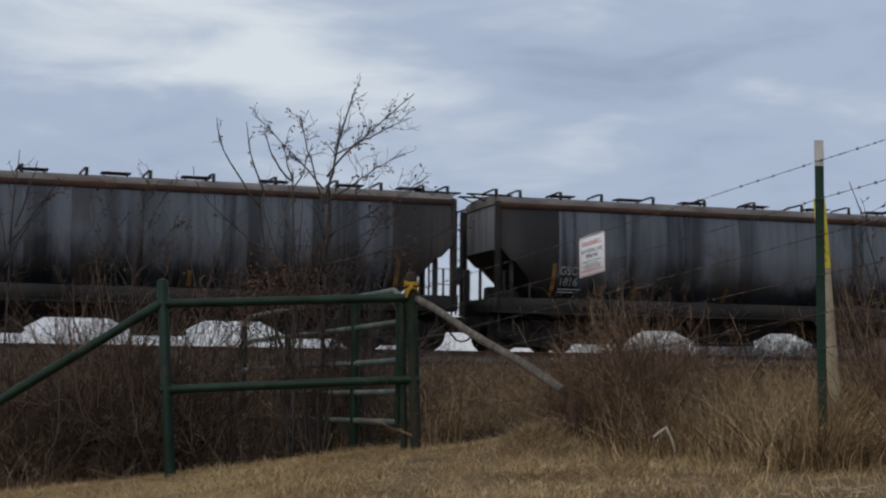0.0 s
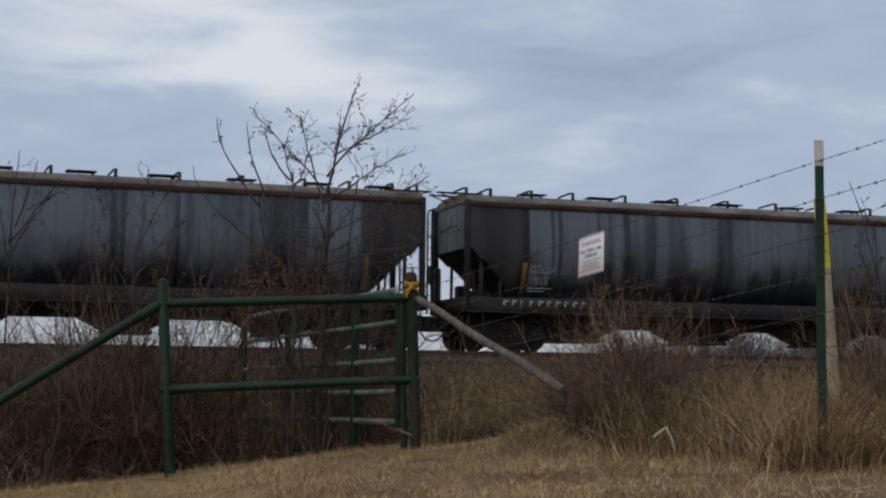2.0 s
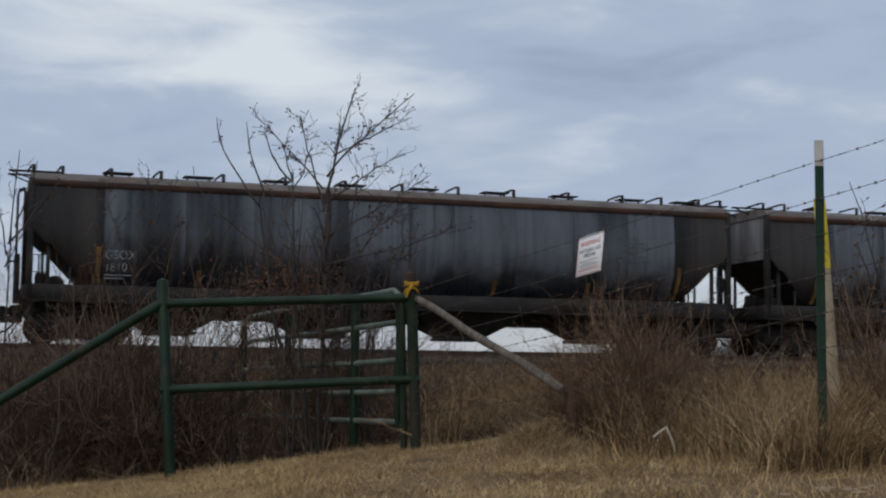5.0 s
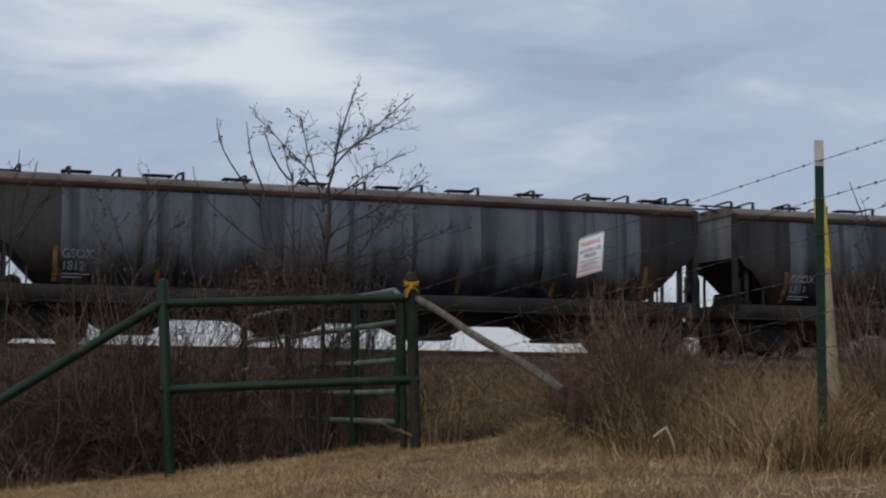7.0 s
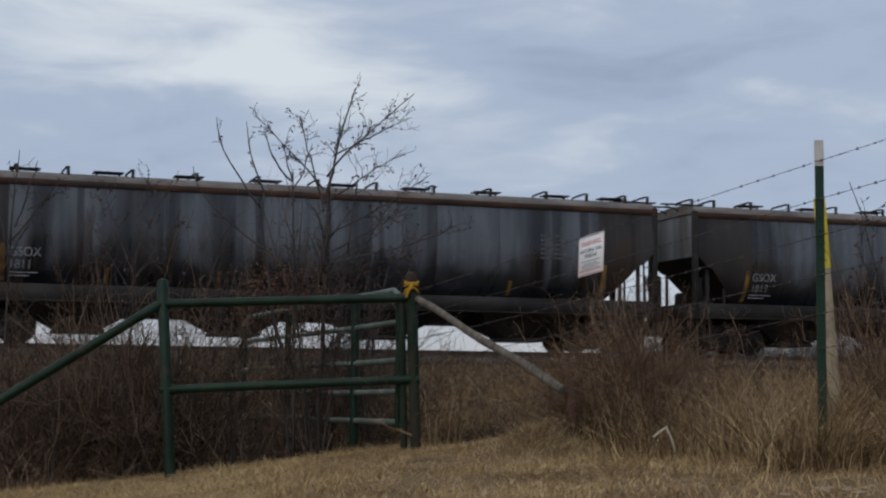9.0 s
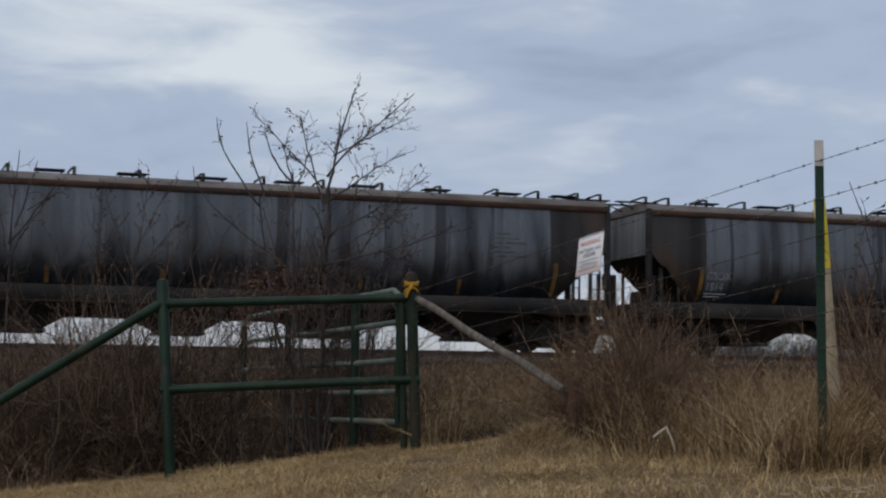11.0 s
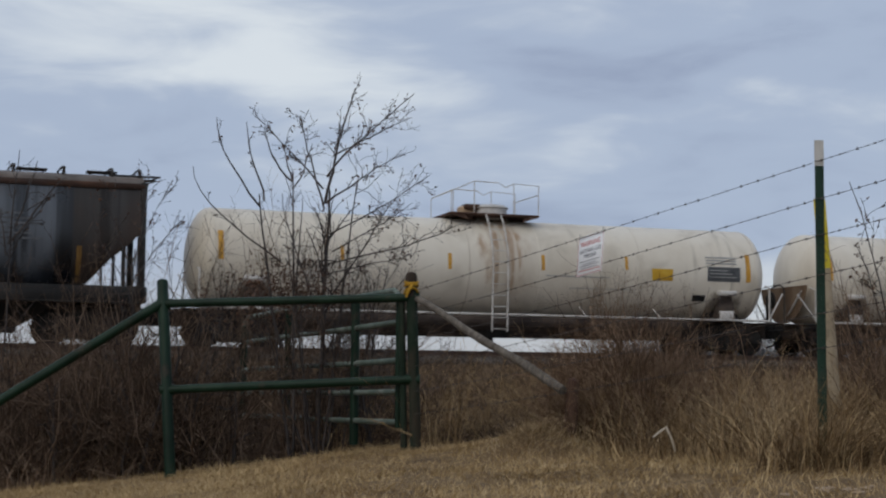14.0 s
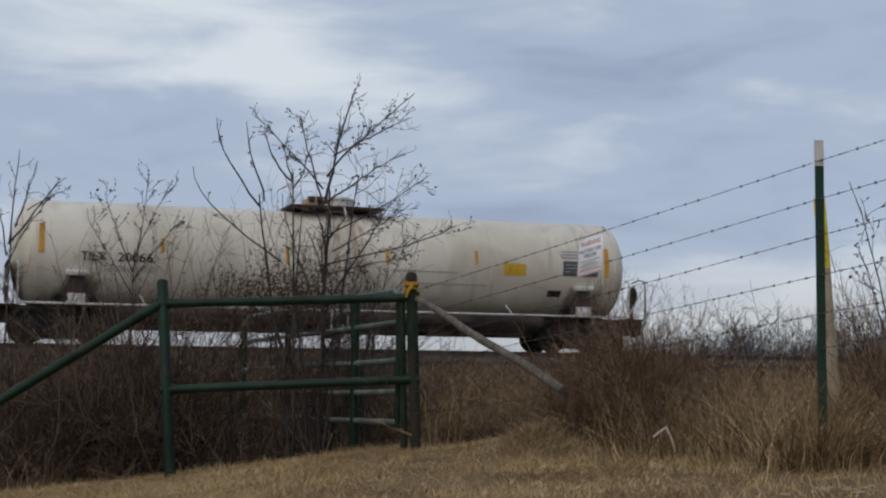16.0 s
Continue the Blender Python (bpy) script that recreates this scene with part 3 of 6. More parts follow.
def blades(base, height, lean, turn, width, K=4):
    """Grass blades that bend over: base (n, 3); lean is the tip's sideways reach as a share of the height."""
    n = len(base)
    u = np.linspace(0, 1, K)
    out = np.stack([np.cos(turn), np.sin(turn), np.zeros(n)], 1)
    mid = base[:, None] + np.array([0, 0, 1.0]) * (height[:, None] * (u - 0.25 * lean[:, None] * u ** 2))[..., None] \
        + out[:, None] * (height * lean)[:, None, None] * (u ** 2)[None, :, None]
    face = np.random.uniform(0, 2 * np.pi, n)
    side = np.stack([np.cos(face), np.sin(face), np.zeros(n)], 1)[:, None] * (width[:, None] * (1 - 0.85 * u))[..., None] / 2
    X = np.stack([mid - side, mid + side], 2).reshape(-1, 3)
    i = (np.arange(n) * K * 2)[:, None] + (np.arange(K - 1) * 2)[None]
    F = np.stack([i, i + 1, i + 3, i + 2], -1).reshape(-1, 4)
    return X, F


def joined(lots):
    V, F, n = [], [], 0
    for v, f in lots:
        V.append(v)
        F.append(f + n)
        n += len(v)
    return np.concatenate(V), np.concatenate(F)


# ---- the lie of the land ----
def across(x, y):
    """Distance beyond the track's centre line."""
    return -x * math.sin(TRACK_A) + (y - TRACK_D) * math.cos(TRACK_A)


def smooth(a, b, v):
    u = np.clip((v - a) / (b - a), 0, 1)
    return u * u * (3 - 2 * u)


def land(x, y):
    x, y = np.asarray(x, float), np.asarray(y, float)
    u = x + 0.23
    bank = EYE - 0.455 + 0.125 * np.minimum(u, 0) + 0.05 * np.clip(u, 0, 3) + 0.03 * np.sin(1.3 * x + 0.6 * y) * 0.5
    bank = bank + 0.10 * np.exp(-((x - 0.62) / 0.5) ** 2 - ((y - 9.9) / 0.7) ** 2)
    bank = bank + 0.17 * np.exp(-((x - 0.56) / 0.28) ** 2 - ((y - 8.95) / 0.35) ** 2)
    bank = np.maximum(bank, EYE - 1.1)
    near = EYE - 1.5
    z = near + (bank - near) * smooth(0.8, 4.6, y)
    low = EYE - 1.5
    z = z + (low - z) * smooth(11.4, 16.0, y + 0.25 * np.minimum(u, 0))
    w = across(x, y)
    hump = RAIL - 0.42
    rise = np.where(w < 0, smooth(-11.0, -3.2, w), 1 - smooth(3.2, 9.0, w))
    z = z + (hump - z) * rise
    return z


# ---- ground ----
def steps(*stretches):
    return np.unique(np.concatenate([np.arange(a, b, s) for a, b, s in stretches]).round(3))


def build_ground():
    xs = steps((-2400, -400, 250), (-400, -60, 34), (-60, -22, 3.0), (-22, -5, 0.5), (-5, 5, 0.1), (5, 32, 0.5), (32, 80, 3.0), (80, 400, 40), (400, 2401, 250))
    ys = steps((-300, -20, 40), (-20, 2, 2.0), (2, 13, 0.1), (13, 30, 0.5), (30, 62, 0.4), (62, 100, 3), (100, 400, 40), (400, 2601, 250))
    X, Y = np.meshgrid(xs, ys)
    Z = land(X, Y)
    near = (np.abs(X) < 6) & (Y > 2) & (Y < 13)
    Z = Z + np.where(near, 0.012 * np.sin(9.1 * X + 3 * np.sin(4.3 * Y)) * np.sin(7.7 * Y + 2 * np.sin(5.1 * X)), 0)
    V = np.stack([X, Y, Z], -1).reshape(-1, 3)
    nx = len(xs)
    i = (np.arange(len(ys) - 1)[:, None] * nx + np.arange(nx - 1)[None]).ravel()
    F = np.stack([i, i + 1, i + nx + 1, i + nx], -1)
    tagged(new("ground", arrays("ground", V, F, M_SOIL)), "dry brown winter turf rising to a railway embankment", "ground", kind="structure")


build_ground()

TRACK = Matrix.Translation((0, TRACK_D, RAIL)) @ pose(0, 0, 0, 0, 0, math.degrees(TRACK_A))


def build_track():
    track = thing("railway_track", TRACK, "single railway track with rusty rails on grey ballast", "railway track", kind="structure")
    rail = [(-0.035, 0.0), (-0.037, -0.03), (-0.012, -0.045), (-0.010, -0.13), (-0.068, -0.15), (-0.068, -0.165),
            (0.068, -0.165), (0.068, -0.15), (0.010, -0.13), (0.012, -0.045), (0.037, -0.03), (0.035, 0.0)]
    for y in (-0.755, 0.755):
        part("rail", Geo().sweep([(p + y, q) for p, q in rail], -150, 220), M_STEEL, track, "rusty steel rail with a worn top")
    bed = Geo().sweep([(-3.3, -0.75), (-1.75, -0.24), (1.75, -0.24), (3.3, -0.75), (3.0, -1.1), (-3.0, -1.1)], -150, 220)
    part("ballast_bed", bed, M_BALLAST, track, "coarse grey crushed-stone ballast")
    tie = mesh_of("tie", Geo().box((-0.115, -1.3, -0.34), (0.115, 1.3, -0.168), 0.015), M_WOOD)
    for k in range(130):
        part("tie", tie, M_WOOD, track, at=pose(-26 + 0.55 * k, 0, 0))
    # loose stones on the near shoulder
    rng = np.random.default_rng(5)
    n = 5200
    sx, sw = rng.uniform(-24, 36, n), rng.uniform(-3.25, -1.25, n)
    sz = np.where(sw < -1.75, -0.24 - (-1.75 - sw) * 0.33, -0.24)
    r = rng.uniform(0.025, 0.075, n)
    base = np.array([(1, 0, 0), (-1, 0, 0), (0, 1, 0), (0, -1, 0), (0, 0, 1), (0, 0, -1)], float)
    V = np.stack([sx, sw, sz], -1)[:, None] + base[None] * r[:, None, None] * rng.uniform(0.6, 1.3, (n, 6, 1))
    tri = np.array([(0, 2, 4), (2, 1, 4), (1, 3, 4), (3, 0, 4), (2, 0, 5), (1, 2, 5), (3, 1, 5), (0, 3, 5)])
    F = (np.arange(n)[:, None, None] * 6 + tri[None]).reshape(-1, 3)
    stones = new("ballast_stones", arrays("ballast_stones", V.reshape(-1, 3), F, M_BALLAST, False))
    stones.parent = track
    tagged(stones, "loose grey ballast stones", kind="stuff")


build_track()


# ---- the train ----
def side_at(h):
    """Half width of the bulged hopper side at a height."""
    return float(np.interp(h, [1.5, 1.75, 2.05, 2.4, 2.75, 3.1, 3.55, 3.95, 4.14], [0.97, 1.20, 1.395, 1.525, 1.582, 1.59, 1.572, 1.53, 1.51]))


SLOPE = [(0.14, 2.95), (0.45, 2.62), (0.62, 2.56), (1.5, 1.58)]   # lower edge of the side sheet at an end


def foot_at(s):
    e = min(s, BOX - s)
    return float(np.interp(e, [p[0] for p in SLOPE], [p[1] for p in SLOPE]))


def bogie(parent, s, gauge=0.755):
    """A two-axle freight truck under its car, its centre s along it."""
    tr = new("truck")
    tr.parent, tr.matrix_basis = parent, pose(s, 0, 0)
    tr["label"] = "grimy cast-steel two-axle freight truck"
    frame_line = [(-1.14, 0.36), (-1.18, 0.62), (-0.98, 0.74), (-0.66, 0.76), (-0.42, 0.90), (0.42, 0.90), (0.66, 0.76), (0.98, 0.74), (1.18, 0.62),
                  (1.14, 0.36), (0.74, 0.34), (0.48, 0.17), (-0.48, 0.17), (-0.74, 0.34)]
    for y in (-1.06, 0.96):
        part("side_frame", Geo().plate(frame_line, y, y + 0.10), M_TRUCK, tr)
        for x in (-0.89, 0.89):
            part("journal_cap", Geo().disc([(y - 0.05, 0.09), (y - 0.03, 0.12), (y + 0.05, 0.12)], 12).add([], []), M_TRUCK, tr, at=pose(x, 0, 0.46))
    for y in (-1.03, 1.03):
        for x in (-0.2, 0.0, 0.2):
            part("spring", Geo().tube([(x, y, 0.28), (x, y, 0.58)], 0.085, 8), M_TRUCK, tr)
    for x in (-0.45, 0.45):
        part("brake_beam", Geo().box((x - 0.16, -0.95, 0.24), (x + 0.16, 0.95, 0.66), 0.05), M_TRUCK, tr)
    part("center_bowl", Geo().box((-0.5, -0.45, 0.55), (0.5, 0.45, 1.0), 0.06), M_TRUCK, tr)
    part("spring_plank", Geo().box((-0.62, -0.92, 0.16), (0.62, 0.92, 0.34), 0.03), M_TRUCK, tr)
    for x in (-0.36, 0.36):
        part("brake_lever", Geo().plate([(x - 0.13, 0.2), (x + 0.13, 0.2), (x + 0.2, 1.05), (x - 0.2, 1.05)], -0.12, 0.02), M_TRUCK, tr)
    part("bolster", Geo().box((-0.22, -1.1, 0.58), (0.22, 1.1, 0.84), 0.04), M_TRUCK, tr)
    for x in (-0.89, 0.89):
        g = Geo()
        for y in (-gauge, gauge):
            o = -1 if y < 0 else 1
            g.disc([(y - 0.07 * o, 0.46), (y - 0.04 * o, 0.485), (y - 0.03 * o, 0.46), (y + 0.06 * o, 0.452), (y + 0.062 * o, 0.40),
                    (y + 0.03 * o, 0.36), (y + 0.03 * o, 0.16), (y + 0.07 * o, 0.13), (y + 0.075 * o, 0.02)], 28)
        g.tube([(0, -1.0, 0), (0, 1.0, 0)], 0.08, 12)
        part("wheelset", g, M_TRUCK, tr, "rolling steel wheels on an axle", pose(x, 0, 0.46))
    return tr


def coupler(parent, s, way):
    g = Geo()
    g.box((min(s, s + 0.62 * way), -0.09, 0.76), (max(s, s + 0.62 * way), 0.09, 0.95), 0.03)
    g.box((min(s + 0.42 * way, s + 0.62 * way), -0.17, 0.70), (max(s + 0.42 * way, s + 0.62 * way), 0.15, 1.0), 0.05)
    part("coupler", g, M_IRON, parent, "grimy knuckle coupler")
    x0, x1 = sorted((s, s + 0.34 * way))
    part("striker", Geo().box((x0, -0.34, 0.56), (x1, 0.34, 1.02), 0.04), M_TRUCK, parent)
    x0, x1 = sorted((s + 0.34 * way, s + 0.58 * way))
    part("hose_bracket", Geo().box((x0, -0.20, 0.55), (x1, 0.12, 0.74), 0.03), M_TRUCK, parent)
    part("uncoupling_lever", Geo().tube([(s + 0.05 * way, -1.42, 0.92), (s + 0.10 * way, -1.3, 0.80), (s + 0.18 * way, -0.3, 0.80), (s + 0.42 * way, -0.05, 0.98)], 0.018, 6), M_IRON, parent)
    hose = [(s + 0.1 * way, -0.35, 0.72), (s + 0.25 * way, -0.36, 0.50), (s + 0.42 * way, -0.33, 0.32), (s + 0.6 * way, -0.28, 0.27)]
    part("air_hose", Geo().tube(hose, 0.028, 6), M_BLACK, parent, "black rubber air hose")


def hopper_car():
    car = thing("hopper_car", Matrix(), "dark grey curved-side covered hopper car with grime streaks", "railway car", "hopper cars of the freight train")
    stations = sorted(set([p[0] for p in SLOPE] + [BOX - p[0] for p in SLOPE] + [1.05, BOX - 1.05] + [round(0.14 + (BOX - 0.28) * k / 24, 3) for k in range(25)]))
    u = [k / 14 for k in range(15)]
    seams = [0.14, 1.95, 4.1, 5.95, 7.9, 9.85, 11.7, 13.6, 15.5, 17.1, 18.6, BOX - 0.14]
    for o in (-1, 1):
        # the near side in its welded panels, the far side in one sheet
        cuts = list(zip(seams, seams[1:])) if o < 0 else [(0.14, BOX - 0.14)]
        for s0, s1 in cuts:
            run = [s0] + [s for s in stations if s0 + 0.01 < s < s1 - 0.01] + [s1]
            vs, fs, n = [], [], len(u)
            for s in run:
                b = foot_at(s)
                vs += [(s, o * side_at(b + (4.14 - b) * k), b + (4.14 - b) * k) for k in u]
            for i in range(len(run) - 1):
                fs += [(i * n + k, (i + 1) * n + k, (i + 1) * n + k + 1, i * n + k + 1) for k in range(n - 1)]
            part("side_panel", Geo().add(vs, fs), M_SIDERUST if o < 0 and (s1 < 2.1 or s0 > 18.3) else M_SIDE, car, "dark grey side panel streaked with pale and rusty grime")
        # vertical weld seams stand a little proud of the sheet
        for s in seams[2:-2]:
            if foot_at(s) < 1.7:
                part("weld_seam", Geo().tube([(s, o * (side_at(h) + 0.004), h) for h in (1.62, 1.9, 2.3, 2.8, 3.4, 3.9, 4.1)], 0.012, 5), M_SIDE, car)
        part("eave_rail", Geo().sweep([(o * (1.50 + q * 1.0), r) for q, r in ((0.0, 4.10), (0.06, 4.11), (0.085, 4.155), (0.085, 4.22), (0.06, 4.26), (0.0, 4.28))], 0.06, BOX - 0.06),
             M_RUST, car, "rust-brown eave channel")
        part("side_sill", Geo().box((0.02, min(o * 1.40, o * 1.56), 1.10), (BOX - 0.02, max(o * 1.40, o * 1.56), 1.53), 0.02), M_SILL, car, "grimy grey side sill")
        part("sill_lip", Geo().box((0.02, min(o * 1.38, o * 1.60), 1.08), (BOX - 0.02, max(o * 1.38, o * 1.60), 1.12), 0.01), M_SILL, car)
        for s in (0.0, BOX - 0.16):
            part("corner_post", Geo().box((s, min(o * 1.40, o * 1.575), 1.1), (s + 0.16, max(o * 1.40, o * 1.575), 4.30), 0.02), M_SILL, car)
    # roof
    line = [(-1.52, 4.26), (-1.49, 4.33), (-1.38, 4.42), (-1.15, 4.485), (-0.7, 4.54), (0, 4.56), (0.7, 4.54), (1.15, 4.485), (1.38, 4.42), (1.49, 4.33), (1.52, 4.26)]
    part("roof", Geo().sweep(line, 0.08, BOX - 0.08), M_ROOF, car, "dusty tan-grey arched roof", angle=50)
    # ends: flat head above, slope sheets below, both over the car's width
    for e in (0, 1):
        fx = (lambda s: s) if e == 0 else (lambda s: BOX - s)
        rows = [(0.13, 4.26), (0.13, 3.6)] + SLOPE
        vs = []
        for s, h in rows:
            w = side_at(h) - 0.01
            vs += [(fx(s), -w, h), (fx(s), w, h), (fx(s) + (0.02 if e == 0 else -0.02), -w, h), (fx(s) + (0.02 if e == 0 else -0.02), w, h)]
        # head and slope are separate sheets
        head = Geo().add(vs[:12], [(0, 1, 5, 4), (4, 5, 9, 8)])
        part("end_sheet", head, M_END, car, "pale grey flat end sheet with streaks")
        # the slope's near-black colour includes the shade under the overhanging end
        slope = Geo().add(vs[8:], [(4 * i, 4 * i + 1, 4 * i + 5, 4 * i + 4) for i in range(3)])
        part("slope_sheet", slope, M_BAY, car, "grimy slope sheet, coloured near-black for its shade")
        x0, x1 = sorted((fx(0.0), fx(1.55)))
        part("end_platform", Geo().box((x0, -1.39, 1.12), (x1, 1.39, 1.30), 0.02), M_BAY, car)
        x0, x1 = sorted((fx(-0.06), fx(0.10)))
        part("end_sill", Geo().box((x0, -1.57, 1.10), (x1, 1.57, 1.52), 0.02), M_SILL, car)
        for s, top, wd in ((0.55, 2.62, 0.055), (0.32, 2.30, 0.022), (1.12, 2.0, 0.025)):
            part("brace_post", Geo().box((fx(s) - wd, -1.38, 1.3), (fx(s) + wd, -1.30, top), 0.008), M_IRON, car)
        part("brace_post", Geo().box((fx(0.55) - 0.04, 1.30, 1.3), (fx(0.55) + 0.04, 1.38, 2.62), 0.008), M_IRON, car)
        for h in (1.85, 2.3):
            part("grab_iron", Geo().tube([(fx(0.04), -1.34, h), (fx(0.55), -1.34, h)], 0.013, 6), M_IRON, car)
        # ladder on the end, towards the far corner on one end and the near corner on the other
        yl = 1.12
        lad = Geo()
        for y in (yl, yl + 0.42):
            lad.tube([(fx(-0.16), y, 1.15), (fx(-0.16), y, 4.15), (fx(-0.13), y, 4.30), (fx(0.05), y, 4.34)], 0.032, 6)
        for k in range(8):
            lad.tube([(fx(-0.16), yl, 1.35 + 0.36 * k), (fx(-0.16), yl + 0.42, 1.35 + 0.36 * k)], 0.016, 6)
        part("end_ladder", lad, M_IRON, car, "black steel end ladder")
        walkway = Geo()
        x0, x1 = sorted((fx(-0.48), fx(0.9)))
        for y in (-0.5, 0.28):
            walkway.box((x0, y, 4.60), (x1, y + 0.22, 4.63))
        walkway.tube([(fx(-0.4), -0.4, 4.60), (fx(0.12), -0.4, 4.40)], 0.02, 5).tube([(fx(-0.4), 0.4, 4.60), (fx(0.12), 0.4, 4.40)], 0.02, 5)
        part("roof_walkway", walkway, M_IRON, car, "dark steel roof walkway overhang")
        coupler(car, fx(0.0), -1 if e == 0 else 1)
    wheel = Geo()
    wheel.disc([(-0.20, 0.27), (-0.185, 0.28), (-0.17, 0.27)], 20, "x").tube([(-0.19, 0, 0), (-0.02, 0, 0)], 0.03, 6)
    part("brake_wheel", wheel, M_IRON, car, "black hand brake wheel", pose(-0.22, 0.55, 2.25))
    part("air_reservoir", Geo().disc([(-0.92, 0.10), (-0.88, 0.22), (-0.8, 0.25), (0.8, 0.25), (0.88, 0.22), (0.92, 0.10)], 16), M_BAY, car, "grimy air reservoir on the end platform", pose(0.78, 0, 1.56))
    part("control_valve", Geo().box((0.30, -0.15, 1.3), (0.58, 0.35, 1.92), 0.05), M_BAY, car, "grimy brake control valve")
    part("brake_stand", Geo().box((-0.24, 0.42, 1.1), (-0.08, 0.68, 2.45), 0.03), M_IRON, car)
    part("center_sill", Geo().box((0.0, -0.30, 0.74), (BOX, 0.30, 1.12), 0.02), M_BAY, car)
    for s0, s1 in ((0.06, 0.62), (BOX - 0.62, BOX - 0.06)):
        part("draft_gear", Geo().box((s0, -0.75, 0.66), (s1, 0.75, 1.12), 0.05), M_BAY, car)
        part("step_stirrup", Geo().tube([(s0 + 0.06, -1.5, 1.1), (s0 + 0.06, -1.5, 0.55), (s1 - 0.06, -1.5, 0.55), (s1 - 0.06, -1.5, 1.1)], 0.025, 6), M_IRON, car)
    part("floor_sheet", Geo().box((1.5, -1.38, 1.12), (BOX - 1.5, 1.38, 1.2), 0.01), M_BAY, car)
    # four discharge hoppers
    for k in range(4):
        c = 3.88 + 4.247 * k
        g = Geo()
        vs = []
        for h, a, w in ((1.13, 1.62, 1.34), (0.80, 1.30, 1.0), (0.42, 0.62, 0.66), (0.33, 0.58, 0.66), (0.33, 0.50, 0.58)):
            vs += [(c - a, -w, h), (c + a, -w, h), (c + a, w, h), (c - a, w, h)]
        fs = [(4 * i + j, 4 * i + (j + 1) % 4, 4 * i + 4 + (j + 1) % 4, 4 * i + 4 + j) for i in range(4) for j in range(4)] + [(16, 17, 18, 19)]
        part("discharge_hopper", g.add(vs, fs), M_BAY, car, "grimy discharge hopper, coloured near-black for its shade")
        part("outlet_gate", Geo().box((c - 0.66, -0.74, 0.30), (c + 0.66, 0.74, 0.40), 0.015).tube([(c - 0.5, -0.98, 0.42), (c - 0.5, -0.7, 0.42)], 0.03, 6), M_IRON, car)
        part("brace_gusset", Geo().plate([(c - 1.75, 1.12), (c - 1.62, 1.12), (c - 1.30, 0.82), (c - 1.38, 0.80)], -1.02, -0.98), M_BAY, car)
    part("brake_pipe", Geo().tube([(0.3, -0.62, 1.02), (BOX - 0.3, -0.62, 1.02)], 0.025, 6), M_IRON, car)
    # roof hatches: a long trough with hinged battens, held by bent lock bars that reach in from the edge
    part("hatch_coaming", Geo().box((0.9, -0.42, 4.50), (BOX - 0.9, 0.42, 4.60), 0.04), M_ROOF, car, "dusty hatch trough along the roof")
    for k in range(9):
        c = 2.35 + 2.17 * k - (0.35 if k == 8 else 0)
        for y in (-0.69, 0.69):
            g = Geo().box((c - 0.40, y - 0.23, 4.61), (c + 0.40, y + 0.23, 4.645), 0.008)
            for x in (c - 0.3, c + 0.3):
                g.box((x - 0.02, y - 0.02, 4.50), (x + 0.02, y + 0.02, 4.62))
            part("hatch_cover", g, M_IRON, car, "dark steel hatch batten")
    for s in (0.12, 0.86, 2.13, 3.44, 5.13, 6.84, 8.55, 10.22, 11.9, 13.6, 15.32, 17.06, 18.34, 19.59, 20.32):
        g = Geo().box((s - 0.045, -1.25, 4.40), (s + 0.045, -1.20, 4.69), 0.01)
        g.tube([(s, -1.22, 4.67), (s - 0.03, -1.1, 4.685), (s - 0.10, -0.42, 4.64), (s - 0.11, -0.36, 4.58)], 0.03, 6)
        part("lock_bar", g, M_IRON, car, "bent dark steel lock bar")
    # strips of reflective tape
    for s, h0, h1, wd in ((1.83, 1.62, 2.55, 0.13), (18.78, 1.62, 2.55, 0.13), (4.5, 1.60, 2.02, 0.12), (7.5, 1.60, 2.02, 0.12), (13.0, 1.60, 2.02, 0.12), (15.9, 1.60, 2.02, 0.12)):
        hs = np.linspace(h0, h1, 5)
        vs = [(s + d, -side_at(h) - 0.012, h) for h in hs for d in (-wd / 2, wd / 2)] + [(s + d, -side_at(h) - 0.003, h) for h in hs for d in (-wd / 2, wd / 2)]
        fs = [(2 * i, 2 * i + 1, 2 * i + 3, 2 * i + 2) for i in range(4)] + [(0, 8, 18, 10), (1, 9, 19, 11), (0, 1, 11, 10), (8, 9, 19, 18)]
        part("reflective_strip", Geo().add(vs, fs), M_OLDTAPE, car, "faded amber reflective strip")
    for s in (1.42, BOX - 1.42):
        bogie(car, s)
    return car


